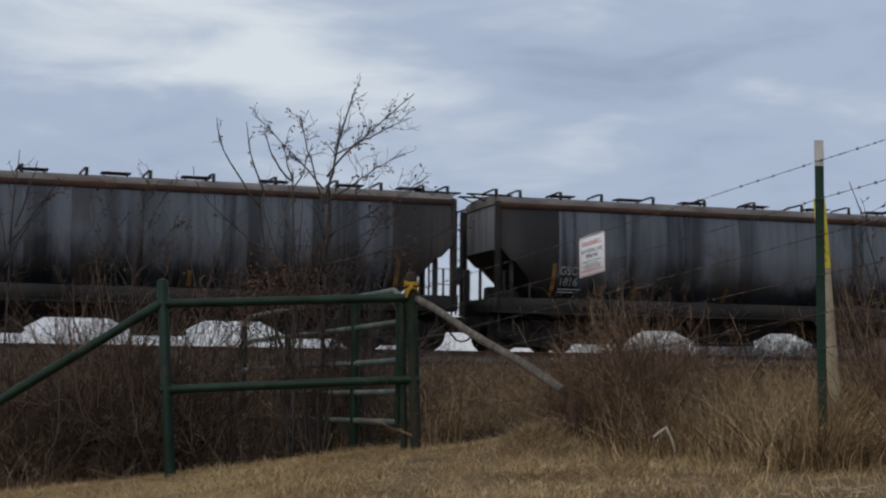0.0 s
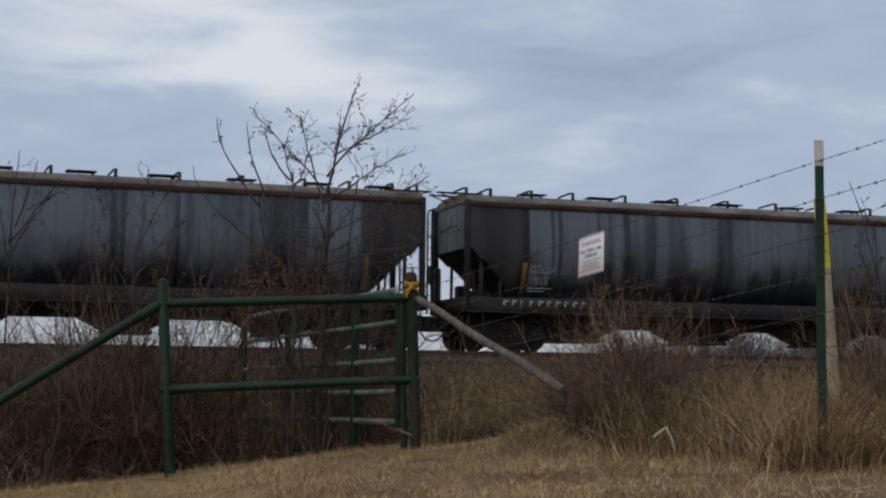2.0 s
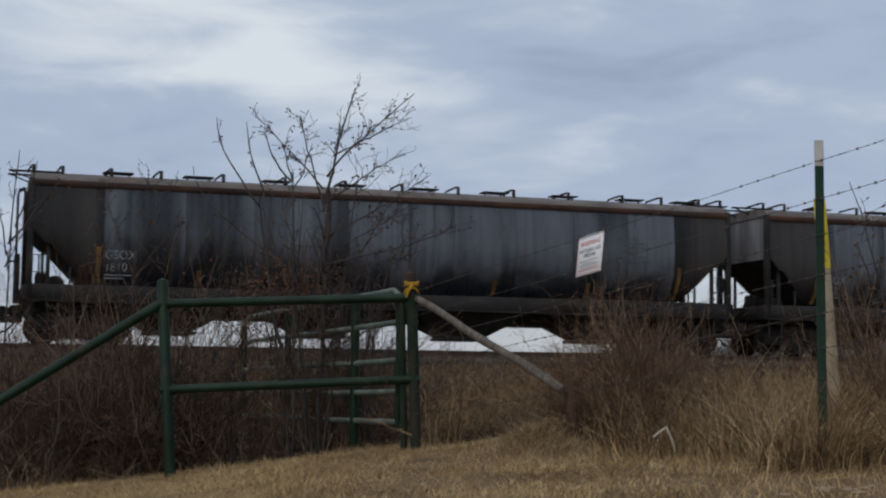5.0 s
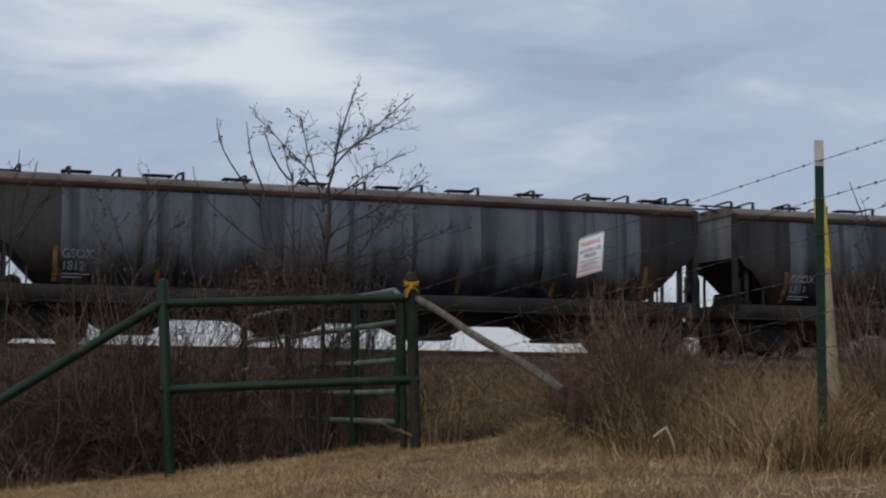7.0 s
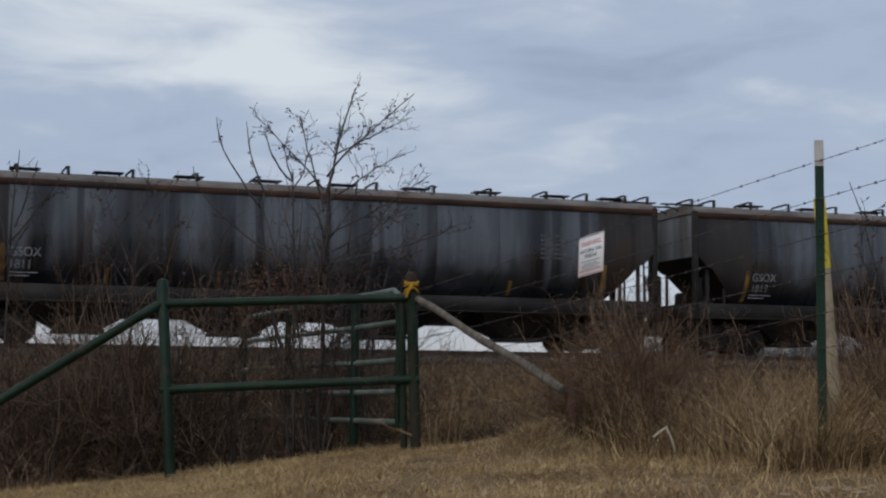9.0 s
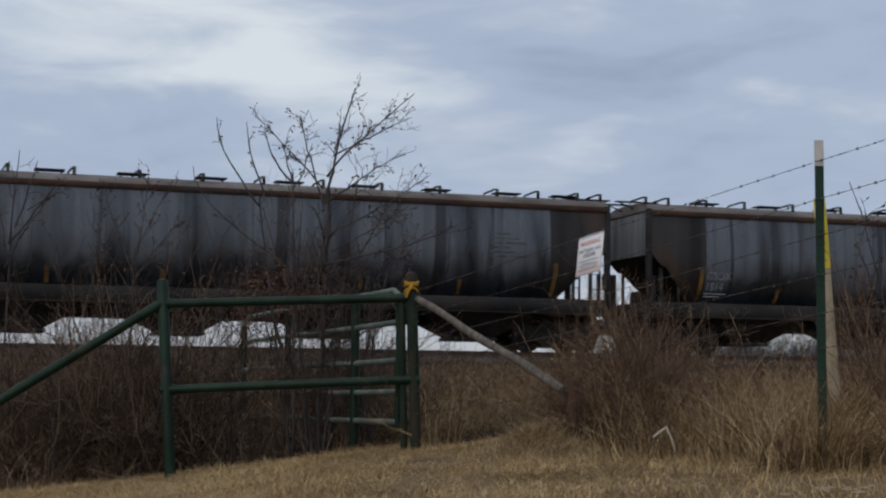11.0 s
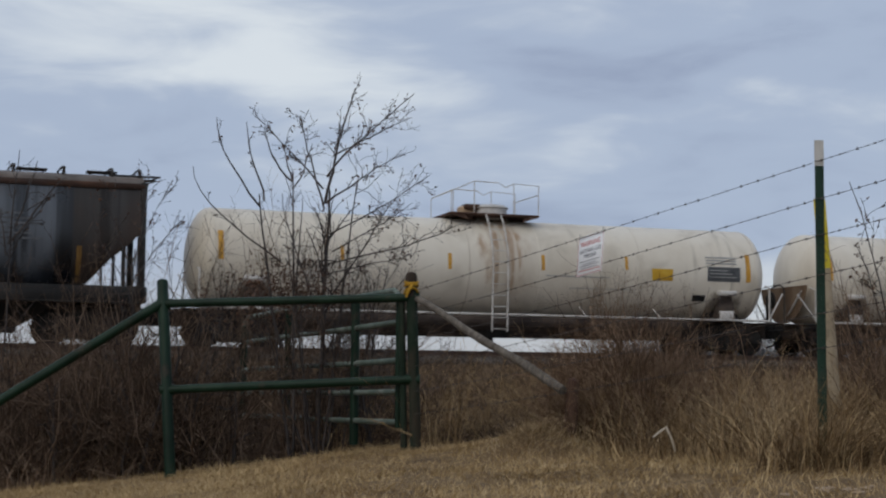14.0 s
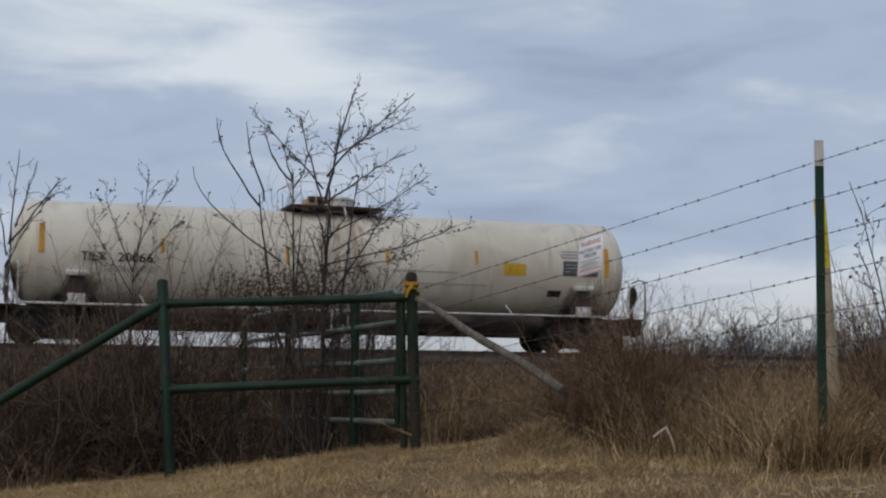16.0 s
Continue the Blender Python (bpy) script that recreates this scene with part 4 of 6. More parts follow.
def car_number(car, top, low, s=1.99):
    """Two lines of stencilled marks on the near side, following its bulge."""
    for text, h, squeeze in ((top, 2.24, 0.86), (low, 1.93, 0.86)):
        if text:
            tilt = math.degrees(math.atan2(side_at(h + 0.25) - side_at(h), 0.25))
            lettering("stencil_marking", text, 0.35, M_LETTER, car, pose(s, -side_at(h) - 0.022, h, tilt), label="faded white stencilled reporting mark", squeeze=squeeze)
    for k in range(2):
        h = 1.83 - 0.08 * k
        g = Geo().box((s + 0.02, -side_at(h) - 0.02, h - 0.012), (s + 0.75 - 0.2 * k, -side_at(h) + 0.02, h + 0.012))
        part("stencil_line", g, M_LETTER, car)
    for k in range(6):
        h = 3.35 - 0.13 * k
        worn = Geo().box((16.75, -side_at(h) - 0.008, h - 0.025), (17.35 + 0.25 * ((k * 7) % 3), -side_at(h) + 0.02, h + 0.025))
        part("stencil_line", worn, M_FAINT, car, "worn faint stencil line")
    if low == "1815":
        chalk = Geo()
        for k, wd in enumerate((0.16, 0.14, 0.05, 0.12, 0.16, 0.14, 0.16, 0.14, 0.14, 0.12)):
            x = 1.15 + 0.27 * k
            chalk.box((x, -1.566, 1.30), (x + wd * 0.35, -1.558, 1.46)).box((x, -1.566, 1.40), (x + wd, -1.558, 1.45))
        part("chalk_scrawl", chalk, M_GREY, car, "pale chalk scrawl on the sill")


def tank_car(first, marks, number):
    """A general-service tank car; its length runs from head tip to head tip."""
    LEN, R, AX, HEAD, TIP = 18.05, 1.44, 2.45, 0.78, 0.15
    car = thing("tank_car", Matrix(), "cream tank car with rust streaks below its top platform", "railway car", "tank cars of the freight train")
    rows = [(TIP + (HEAD - TIP) * (1 - math.cos(a)), R * math.sin(a)) for a in (math.pi / 2 * k / 12 for k in range(1, 13))]
    rows = [(TIP, 0.02)] + rows
    rows += [(LEN * k / 20, R) for k in range(2, 19)] + [(LEN - x, r) for x, r in reversed(rows)]
    g = Geo().disc(rows, 64, "x")
    g.v = [(x, y, z + AX) for x, y, z in g.v]
    part("tank", g, M_TANK, car, "cream painted steel tank with grimy belly", angle=60)
    for s in (HEAD, 4.9, 8.05, 10.2, 13.4, LEN - HEAD):
        part("weld_ring", Geo().disc([(s - 0.02, R - 0.004), (s - 0.012, R + 0.006), (s + 0.012, R + 0.006), (s + 0.02, R - 0.004)], 64, "x"), M_TANK, car, at=pose(0, 0, AX))
    c = 9.05
    part("platform", Geo().box((c - 1.45, -1.0, 3.93), (c + 1.3, 1.0, 4.0), 0.02)
         .plate([(c - 1.45, 3.94), (c - 1.0, 3.94), (c - 0.85, 3.78)], -0.98, -0.94).plate([(c + 1.3, 3.94), (c + 0.9, 3.94), (c + 0.75, 3.76)], -0.98, -0.94),
         M_PLAT, car, "rust-brown steel walkway platform")
    part("manway_dome", Geo().disc([(3.86, 0.50), (4.22, 0.50), (4.24, 0.53), (4.27, 0.53), (4.34, 0.42), (4.38, 0.1)], 28, "z"), M_WHITE, car, "dirty white manway dome", pose(c + 0.12, 0, 0))
    part("fitting_housing", Geo().disc([(3.9, 0.26), (4.25, 0.26), (4.3, 0.18), (4.31, 0.02)], 18, "z"), M_TANKRUST, car, "rusty valve housing", pose(c - 0.62, 0.1, 0))
    part("lid_bolt_ring", Geo().box((c - 0.75, -0.25, 4.18), (c - 0.25, 0.1, 4.34), 0.03), M_PLAT, car)
    for y in (-0.97, 0.97):
        g = Geo()
        g.tube([(c - 1.42, y, 4.0), (c - 1.42, y, 4.6), (c - 0.72, y, 4.92), (c + 0.02, y, 4.9)], 0.015, 6)
        g.tube([(c - 0.72, y, 4.0), (c - 0.72, y, 4.92)], 0.015, 6)
        g.tube([(c + 0.5, y, 4.0), (c + 0.5, y, 4.9), (c + 1.28, y, 4.86), (c + 1.28, y, 4.0)], 0.015, 6)
        g.tube([(c + 0.02, y, 4.9), (c + 0.25, y, 4.78), (c + 0.5, y, 4.9)], 0.012, 5)
        part("handrail", g, M_WHITE, car, "thin pale pipe handrail")
    for x in (c - 1.42, c + 1.28):
        part("end_rail", Geo().tube([(x, -0.97, 4.6), (x, 0.97, 4.6)], 0.015, 6), M_WHITE, car)
    # ladders down both sides
    for o in (-1, 1):
        g = Geo()
        for x in (c - 0.36, c + 0.10):
            g.tube([(x, o * 0.95, 4.0), (x, o * 1.30, 3.55), (x, o * 1.58, 2.9), (x, o * 1.62, 2.3), (x, o * 1.58, 1.1), (x, o * 1.55, 0.55)], 0.026, 6)
        for k in range(10):
            h = 0.62 + 0.32 * k
            y = o * float(np.interp(h, [0.55, 1.1, 2.3, 2.9, 3.55, 4.0], [1.55, 1.58, 1.62, 1.58, 1.30, 0.95]))
            g.tube([(c - 0.36, y, h), (c + 0.10, y, h)], 0.014, 6)
        part("side_ladder", g, M_WHITE, car, "dirty white steel side ladder")
        part("side_rail", Geo().box((0.35, o * 1.50 - 0.03, 1.01), (LEN - 0.35, o * 1.50 + 0.03, 1.07), 0.01), M_WHITE, car, "pale running rail along the frame")
        for x in (3.6, 6.4, 11.6, 14.0):
            part("rail_bracket", Geo().tube([(x - 0.09, o * 1.25, 1.32), (x, o * 1.5, 1.07)], 0.022, 5), M_WHITE, car)
        # jacking pads and saddles over the trucks
        for x in (1.85, LEN - 1.75):
            part("saddle", Geo().plate([(x - 0.33, 1.0), (x + 0.33, 1.0), (x + 0.25, 1.5), (x + 0.17, 1.78), (x - 0.17, 1.78), (x - 0.25, 1.5)], min(o * 1.05, o * 1.32), max(o * 1.05, o * 1.32)), M_UNDER, car, "grimy tank saddle")
            part("saddle_cap", Geo().box((x - 0.3, min(o * 1.0, o * 1.47), 1.78), (x + 0.3, max(o * 1.0, o * 1.47), 1.93), 0.02), M_WHITE, car, "dirty white saddle cap")
            part("placard_holder", Geo().box((x - 0.24, min(o * 1.33, o * 1.40), 1.02), (x + 0.22, max(o * 1.33, o * 1.40), 1.32), 0.015), M_WHITE, car)
            part("saddle_web", Geo().plate([(x - 0.8, 0.95), (x + 0.8, 0.95), (x + 0.5, 1.28), (x - 0.5, 1.28)], min(o * 0.9, o * 1.0), max(o * 0.9, o * 1.0)), M_TRUCK, car)
        for x, k in ((0.35, 1), (LEN - 0.35, -1)):
            g = Geo().tube([(x, o * 1.46, 1.05), (x, o * 1.46, 2.05), (x - 0.02 * k, o * 1.2, 2.12)], 0.03, 6)
            g.tube([(x, o * 1.46, 1.1), (x - 0.55 * k, o * 1.3, 1.9)], 0.022, 6)
            part("end_handrail", g, M_WHITE, car)
    part("center_sill", Geo().box((-0.15, -0.36, 0.56), (LEN + 0.15, 0.36, 1.03), 0.03).box((3.0, -0.33, 0.43), (LEN - 3.0, 0.33, 0.57), 0.02), M_UNDER, car, "rust-brown centre sill")
    part("side_skirt", Geo().box((2.9, -1.1, 0.74), (LEN - 2.9, -0.98, 1.01), 0.02), M_UNDER, car)
    for x in (-0.12, LEN - 0.4):
        part("end_platform", Geo().box((x, -1.5, 0.93), (x + 0.52, 1.5, 1.0), 0.02), M_TRUCK, car)
    part("outlet_valve", Geo().disc([(0.30, 0.22), (0.42, 0.22), (0.46, 0.32), (1.05, 0.34)], 18, "z"), M_TRUCK, car, "grimy bottom outlet valve", pose(c, 0, 0))
    part("outlet_guard", Geo().plate([(c - 0.85, 0.62), (c + 0.85, 0.62), (c + 0.5, 0.40), (c - 0.5, 0.40)], -0.5, -0.42), M_TRUCK, car)
    rig = Geo().box((c - 3.2, -0.72, 0.55), (c - 2.2, -0.40, 0.86), 0.06).tube([(3.4, -0.55, 0.72), (LEN - 3.4, -0.55, 0.72)], 0.03, 6)
    rig.box((c + 2.0, -0.8, 0.52), (c + 2.9, -0.42, 0.9), 0.05).tube([(c + 3.4, -0.6, 0.72), (c + 4.3, -0.6, 0.72)], 0.13, 10)
    part("brake_gear", rig, M_UNDER, car, "grimy brake cylinder and rigging")
    if not first:
        arc = [(1.40 * math.cos(a), AX + 1.40 * math.sin(a)) for a in np.linspace(math.pi + 0.18, 2 * math.pi - 0.18, 24)]
        g = Geo()
        for x in (0.08, 0.11):
            g.add([(x, y, z) for y, z in arc], [tuple(range(24))])
        part("head_shield", g, M_SHIELD, car, "rust-brown half shield on the tank head")
        part("shield_brace", Geo().tube([(0.04, -1.15, 2.02), (0.04, -0.35, 1.30)], 0.03, 6), M_WHITE, car, "pale diagonal grab iron")
    # hand brake and arched rail on the trailing end
    for y in (-1.3, 1.3):
        part("end_arch", Geo().tube([(LEN - 0.2, y, 2.05), (LEN + 0.05, y, 2.16), (LEN + 0.22, y, 2.12), (LEN + 0.26, y, 1.95), (LEN + 0.26, y, 1.0)], 0.022, 6), M_IRON, car, "dark arched end handrail")
    part("brake_wheel", Geo().disc([(-0.02, 0.26), (0.0, 0.28), (0.02, 0.26)], 20, "x").disc([(-0.02, 0.06), (0.02, 0.06), (0.02, 0.01)], 10, "x")
         .tube([(0, -0.26, 0), (0, 0.26, 0)], 0.015, 5).tube([(0, 0, -0.26), (0, 0, 0.26)], 0.015, 5), M_IRON, car, "black hand brake wheel", pose(LEN + 0.12, -0.75, 1.72))
    part("brake_stand", Geo().box((LEN - 0.02, -0.85, 0.98), (LEN + 0.10, -0.65, 1.85), 0.02), M_IRON, car)
    coupler(car, -0.12, -1)
    coupler(car, LEN + 0.12, 1)
    bogie(car, 1.55)
    bogie(car, LEN - 1.6)

    def on_shell(name, s0, s1, h0, h1, material, label="", lift=0.006):
        hs = np.linspace(h0, h1, 4)
        y = lambda h, d: -(math.sqrt(max((R + d) ** 2 - (h - AX) ** 2, 0.0)))
        vs = [(s, y(h, d), h) for d in (lift + 0.006, lift - 0.004) for h in hs for s in (s0, s1)]
        fs = [(2 * i, 2 * i + 1, 2 * i + 3, 2 * i + 2) for i in range(3)] + [(8 + 2 * i, 8 + 2 * i + 1, 8 + 2 * i + 3, 8 + 2 * i + 2) for i in range(3)]
        fs += [(0, 1, 9, 8), (6, 7, 15, 14), (0, 2, 10, 8), (2, 4, 12, 10), (4, 6, 14, 12), (1, 3, 11, 9), (3, 5, 13, 11), (5, 7, 15, 13)]
        return part(name, Geo().add(vs, fs), material, car, label)

    for s, h0, h1, wd in ((0.92, 2.35, 3.15, 0.15), (LEN - 1.05, 2.2, 3.05, 0.15), (4.3 if first else 4.05, 2.45, 2.85, 0.10), (7.45, 2.3, 2.75, 0.10),
                          (10.3, 2.35, 2.8, 0.10), (12.95, 2.45, 2.85, 0.09)):
        on_shell("reflective_strip", s - wd / 2, s + wd / 2, h0, h1, M_YELLOW, "amber reflective strip")
    on_shell("placard", 13.78, 14.46, 2.17, 2.52, M_PLACARD, "amber rectangular placard")
    on_shell("data_panel", 15.62, 16.72, 2.2, 2.64, M_PANEL, "black stencilled data panel")
    on_shell("data_panel", 15.2, 15.62, 1.60, 1.78, M_BLACK, "small black consolidated stencil")
    for k in range(3):
        on_shell("data_line", 15.7, 16.6 - 0.15 * k, 2.32 + 0.10 * k, 2.345 + 0.10 * k, M_GREY, lift=0.014)
    for k in range(3):
        on_shell("data_line", 15.58, 16.6, 2.72 + 0.09 * k, 2.765 + 0.09 * k, M_GREY)
        on_shell("data_line", 2.55, 3.1, 1.93 + 0.06 * k, 1.955 + 0.06 * k, M_GREY)
        on_shell("data_line", 3.25, 3.95, 1.93 + 0.06 * k, 1.955 + 0.06 * k, M_GREY)
    on_shell("belt_line", 10.4, 12.4, 2.19, 2.22, M_GREY)
    on_shell("belt_line", 11.2, 13.3, 1.86, 1.88, M_GREY)
    h = 2.19
    s0 = 2.22 if first else 1.92
    y = -math.sqrt(R ** 2 - (h + 0.12 - AX) ** 2) - 0.01
    tilt = math.degrees(math.asin((h + 0.12 - AX) / R))
    lettering("stencil_marking", marks, 0.34, M_BLACK, car, pose(s0, y, h, -tilt), label="black stencilled reporting mark", squeeze=0.95, bold=0.003)
    lettering("stencil_marking", number, 0.34, M_BLACK, car, pose(s0 + (0.88 if first else 0.95), y, h, -tilt), label="black stencilled reporting mark", squeeze=1.2 if first else 1.1, bold=0.003)
    return car


def build_train():
    """The cars from the front, each with its place along the train."""
    cars = []
    model = hopper_car()
    marks = ["", "1816", "1815", "1810", "1812", "1811", "1813", "1814"]
    for k, low in enumerate(marks):
        car = model if k == 0 else copy_thing(model, Matrix())
        cars.append((car, CAR * (k - 1)))
    for (car, _), low in zip(cars, marks):
        if low:
            car_number(car, "GSOX", low)
    cars.append((tank_car(True, "TILX", "400771"), 151.75))
    cars.append((tank_car(False, "TILX", "20066"), 170.72))
    return cars


CARS = build_train()


def head_way(t):
    """How far along the track the train's mark stands at t seconds; it gathers speed, with a little surge."""
    surge = float(np.interp(t, [0, 0.5, 1.0, 1.5, 2.0, 2.5, 3.5, 4.2, 6.3, 8.0, 9.0, 11.5, 12.5, 16.0],
                            [0.16, 0.15, 0.02, -0.10, -0.11, -0.08, -0.04, 0.03, 0.06, 0.06, 0.04, 0.0, -0.02, -0.02]))
    return 0.929 - 11.123 * t - 0.02368 * t * t + surge


# degrees by which the sign swings, time by time
SIGN_SWING = ((0.0, 6.3), (1.0, 5.2), (2.0, 3.9), (2.6, 5.0), (3.5, 4.4), (4.0, -0.4), (6.5, 0.6), (7.5, 2.5), (8.0, 3.4), (9.0, 3.4), (9.2, 1.5), (11.3, -0.6), (11.5, -0.4), (11.8, -2.3),
              (12.0, -4.8), (12.2, -3.3), (12.4, -1.3), (12.6, -0.9), (12.8, -2.3), (13.0, -0.4), (13.5, -0.7), (14.0, 1.0), (15.0, 2.0), (16.0, 2.0))


def motions():
    # the draught of the train lifts the sign about its upper edge
    hung, edge = SIGN.matrix_basis.copy(), Matrix.Translation((0, 0, 0.121))
    walk(SIGN, [(t, hung @ edge @ pose(0, 0, 0, a) @ edge.inverted()) for t, a in SIGN_SWING])
    times = [0.5 * k for k in range(33)]
    for car, offset in CARS:
        walk(car, [(t, TRACK @ pose(head_way(t) + offset, 0, 0)) for t in times])
        for w in [o for o in car.children_recursive if o.name.startswith("wheelset")]:
            spot = w.matrix_basis.translation.copy()
            walk(w, [(t, pose(*spot) @ Matrix.Rotation((head_way(t) - head_way(0)) / 0.46, 4, "Y")) for t in (k / FPS for k in range(481))])


# ---- fence, gate and sign ----
def up(z):
    return EYE + z


FENCE_A = Vector((1.774, 7.0, 0))            # the T-post
FENCE_WAY = Vector((-0.4648, 0.8854, 0))      # the fence runs from it away and to the gate
FENCE_FALL = 0.093                          # the line falls with the land


def on_fence(k, z):
    p = FENCE_A + FENCE_WAY * k
    return (p.x, p.y, up(z - FENCE_FALL * k))


def build_fence():
    g_z = float(land(1.774, 7.0))
    post = thing("t_post", pose(1.774, 7.0, g_z), "green steel T-post with a white painted top", "fence post")
    top = up(1.178) - g_z
    prof = [(-0.019, 0.0), (0.019, 0.0), (0.019, 0.005), (0.004, 0.007), (0.0035, 0.036), (-0.0035, 0.036), (-0.004, 0.007), (-0.019, 0.005)]

    def bar(z0, z1, m, name, label, grow=1.0):
        n = len(prof)
        g = Geo().add([(x * grow, y * grow, z0) for x, y in prof] + [(x * grow, y * grow, z1) for x, y in prof],
                      [(i, (i + 1) % n, n + (i + 1) % n, n + i) for i in range(n)] + [tuple(range(n - 1, -1, -1)), tuple(range(n, 2 * n))])
        return part(name, g, m, post, label)
    bar(-0.3, top - 0.122, M_TPOST, "shaft", "dark green enamelled shaft", 1.1)
    bar(top - 0.122, top, M_POSTTOP, "painted_top", "chalky white painted top", 1.14)
    for k in range(16):
        part("stud", Geo().box((-0.004, -0.0035, 0.2 + 0.064 * k), (0.004, 0.0, 0.214 + 0.064 * k), 0.001), M_TPOST, post)
    heights = [1.078, 0.898, 0.725, 0.538, 0.357, 0.195]
    for z in heights:
        part("wire_clip", Geo().tube([(-0.024, -0.006, up(z) - g_z), (0.0, -0.014, up(z) - g_z), (0.024, -0.004, up(z) - g_z + 0.01), (0.0, 0.04, up(z) - g_z)], 0.002, 5), M_WIRE, post)
    # a barb: three short points wound round the wire
    barbs = []
    for seed in range(4):
        rng, g = random.Random(seed), Geo()
        for q in range(3):
            a = rng.uniform(0, math.pi)
            d = Vector((0.3 * math.cos(a), 0.5 * math.cos(a), math.sin(a))).normalized() * 0.0075
            o = FENCE_WAY * (0.005 * (q - 1))
            g.tube([o - d, o + d], 0.0016, 3)
        g.tube([FENCE_WAY * -0.007, FENCE_WAY * 0.006], 0.0028, 5)
        barbs.append(mesh_of("barb", g, M_WIRE))
    # barbed strands: two twisted wires and a four-point barb every hand's width
    for j, z in enumerate(heights):
        strand = thing("barbed_wire", pose(0, 0, 0), "weathered barbed wire strand between fence posts", "barbed wire", "strands of the fence")
        sag = 0.004 + 0.006 * (j % 3)
        end = 4.25

        def at(k):
            u = k / end
            s = sag * 4 * u * (1 - u) if 0 <= u <= 1 else 0.0
            x, y, h = on_fence(k, z)
            return Vector((x, y - 0.008, h - s))
        ks = np.arange(-1.6, end + 0.001, 0.04)
        for ph in (0, math.pi):
            pts = [at(k) + Vector((0.0016 * math.cos(k * 90 + ph), 0, 0.0016 * math.sin(k * 90 + ph))) for k in ks]
            part("wire", Geo().tube(pts, 0.0011, 4, False), M_WIRE, strand)
        rng = random.Random(j)
        for k in np.arange(-1.55, end, 0.118):
            p = at(k + rng.uniform(-0.008, 0.008))
            part("barb", rng.choice(barbs), M_WIRE, strand, at=Matrix.Translation(p))
    # pipeline marker: a flat flexible stake that leans behind the T-post
    mx, my = 2.074, 7.85
    gz = float(land(mx, my))
    stake = thing("marker_stake", pose(mx, my, gz) @ pose(0, 0, 0, 0, -3.95, 8), "leaning buff fibreglass marker stake with a yellow decal", "marker post")
    zt = up(1.01) - gz
    curve = [(-0.031, -0.003), (-0.02, -0.010), (0.0, -0.013), (0.02, -0.010), (0.031, -0.003), (0.031, 0.003), (0.0, -0.006), (-0.031, 0.003)]

    def slat(z0, z1, m, name, label, dy=0.0, grow=1.0):
        n = len(curve)
        g = Geo().add([(x * grow, y * grow + dy, z0) for x, y in curve] + [(x * grow, y * grow + dy, z1) for x, y in curve],
                      [(i, (i + 1) % n, n + (i + 1) % n, n + i) for i in range(n)] + [tuple(range(n - 1, -1, -1)), tuple(range(n, 2 * n))])
        part(name, g, m, stake, label)
    slat(-0.25, zt, M_MARKER, "stake", "weathered buff stake")
    slat(zt - 0.37, zt - 0.01, M_DECAL, "decal", "yellow warning decal", -0.002, 1.03)
    for k in range(7):
        part("decal_bar", Geo().box((-0.016, -0.0185, zt - 0.33 + 0.045 * k), (0.010, -0.0165, zt - 0.325 + 0.045 * k)), M_SIGNINK, stake)

    # warning sign wired to the upper strands
    k0 = 1.955
    c = Vector(on_fence(k0, 0.775 + FENCE_FALL * 1.955))
    ang = math.degrees(math.atan2(FENCE_WAY.y, FENCE_WAY.x)) + 180
    m = Matrix.Translation((c.x - 0.006, c.y - 0.02, c.z + 0.004)) @ pose(0, 0, 0, 0, 0, ang) @ pose(0, 0, 0, 0, -5.4, 0) @ pose(0, 0, 0, -9, 0, 0)
    global SIGN
    sign = SIGN = thing("warning_sign", m, "white metal warning sign wired to the barbed wire fence", "sign")
    W, H = 0.268, 0.242
    part("panel", Geo().box((-W / 2, -0.001, -H / 2), (W / 2, 0.001, H / 2), 0.0006), M_SIGN, sign, "white enamelled metal panel")
    fr = Geo()
    for a, b in (((-W / 2 + 0.004, -H / 2 + 0.004), (W / 2 - 0.004, -H / 2 + 0.007)), ((-W / 2 + 0.004, H / 2 - 0.007), (W / 2 - 0.004, H / 2 - 0.004)),
                 ((-W / 2 + 0.004, -H / 2 + 0.009), (-W / 2 + 0.0055, H / 2 - 0.009)), ((W / 2 - 0.0055, -H / 2 + 0.009), (W / 2 - 0.004, H / 2 - 0.009))):
        fr.box((a[0], -0.0022, a[1]), (b[0], -0.0012, b[1]))
    part("border", fr, M_SIGNRED, sign, "thin faded red border")
    for text, size, z, mat in (("WARNING", 0.044, 0.056, M_SIGNRED), ("NATURAL GAS", 0.034, 0.016, M_SIGNINK), ("PIPELINE", 0.034, -0.016, M_SIGNINK)):
        lettering("sign_lettering", text, size, mat, sign, pose(0, -0.002, z), 0.001, "printed sign wording", "CENTER")
    lines = Geo()
    for z, a in ((-0.036, 0.10), (-0.052, 0.07), (-0.064, 0.095), (-0.078, 0.085)):
        lines.box((-a, -0.0022, z - 0.0017), (a, -0.0012, z + 0.0017))
    part("small_print", lines, M_SIGNINK, sign)
    part("red_line", Geo().box((-0.11, -0.0022, -0.094), (0.11, -0.0012, -0.089)), M_SIGNRED, sign)
    for x in (-W / 2 + 0.01, W / 2 - 0.01):
        part("tie_wire", Geo().tube([(x, -0.004, H / 2 - 0.01), (x, 0.0, H / 2 + 0.02), (x, 0.012, H / 2 + 0.008), (x, 0.004, H / 2 - 0.01)], 0.0022, 5), M_WIRE, sign)


build_fence()


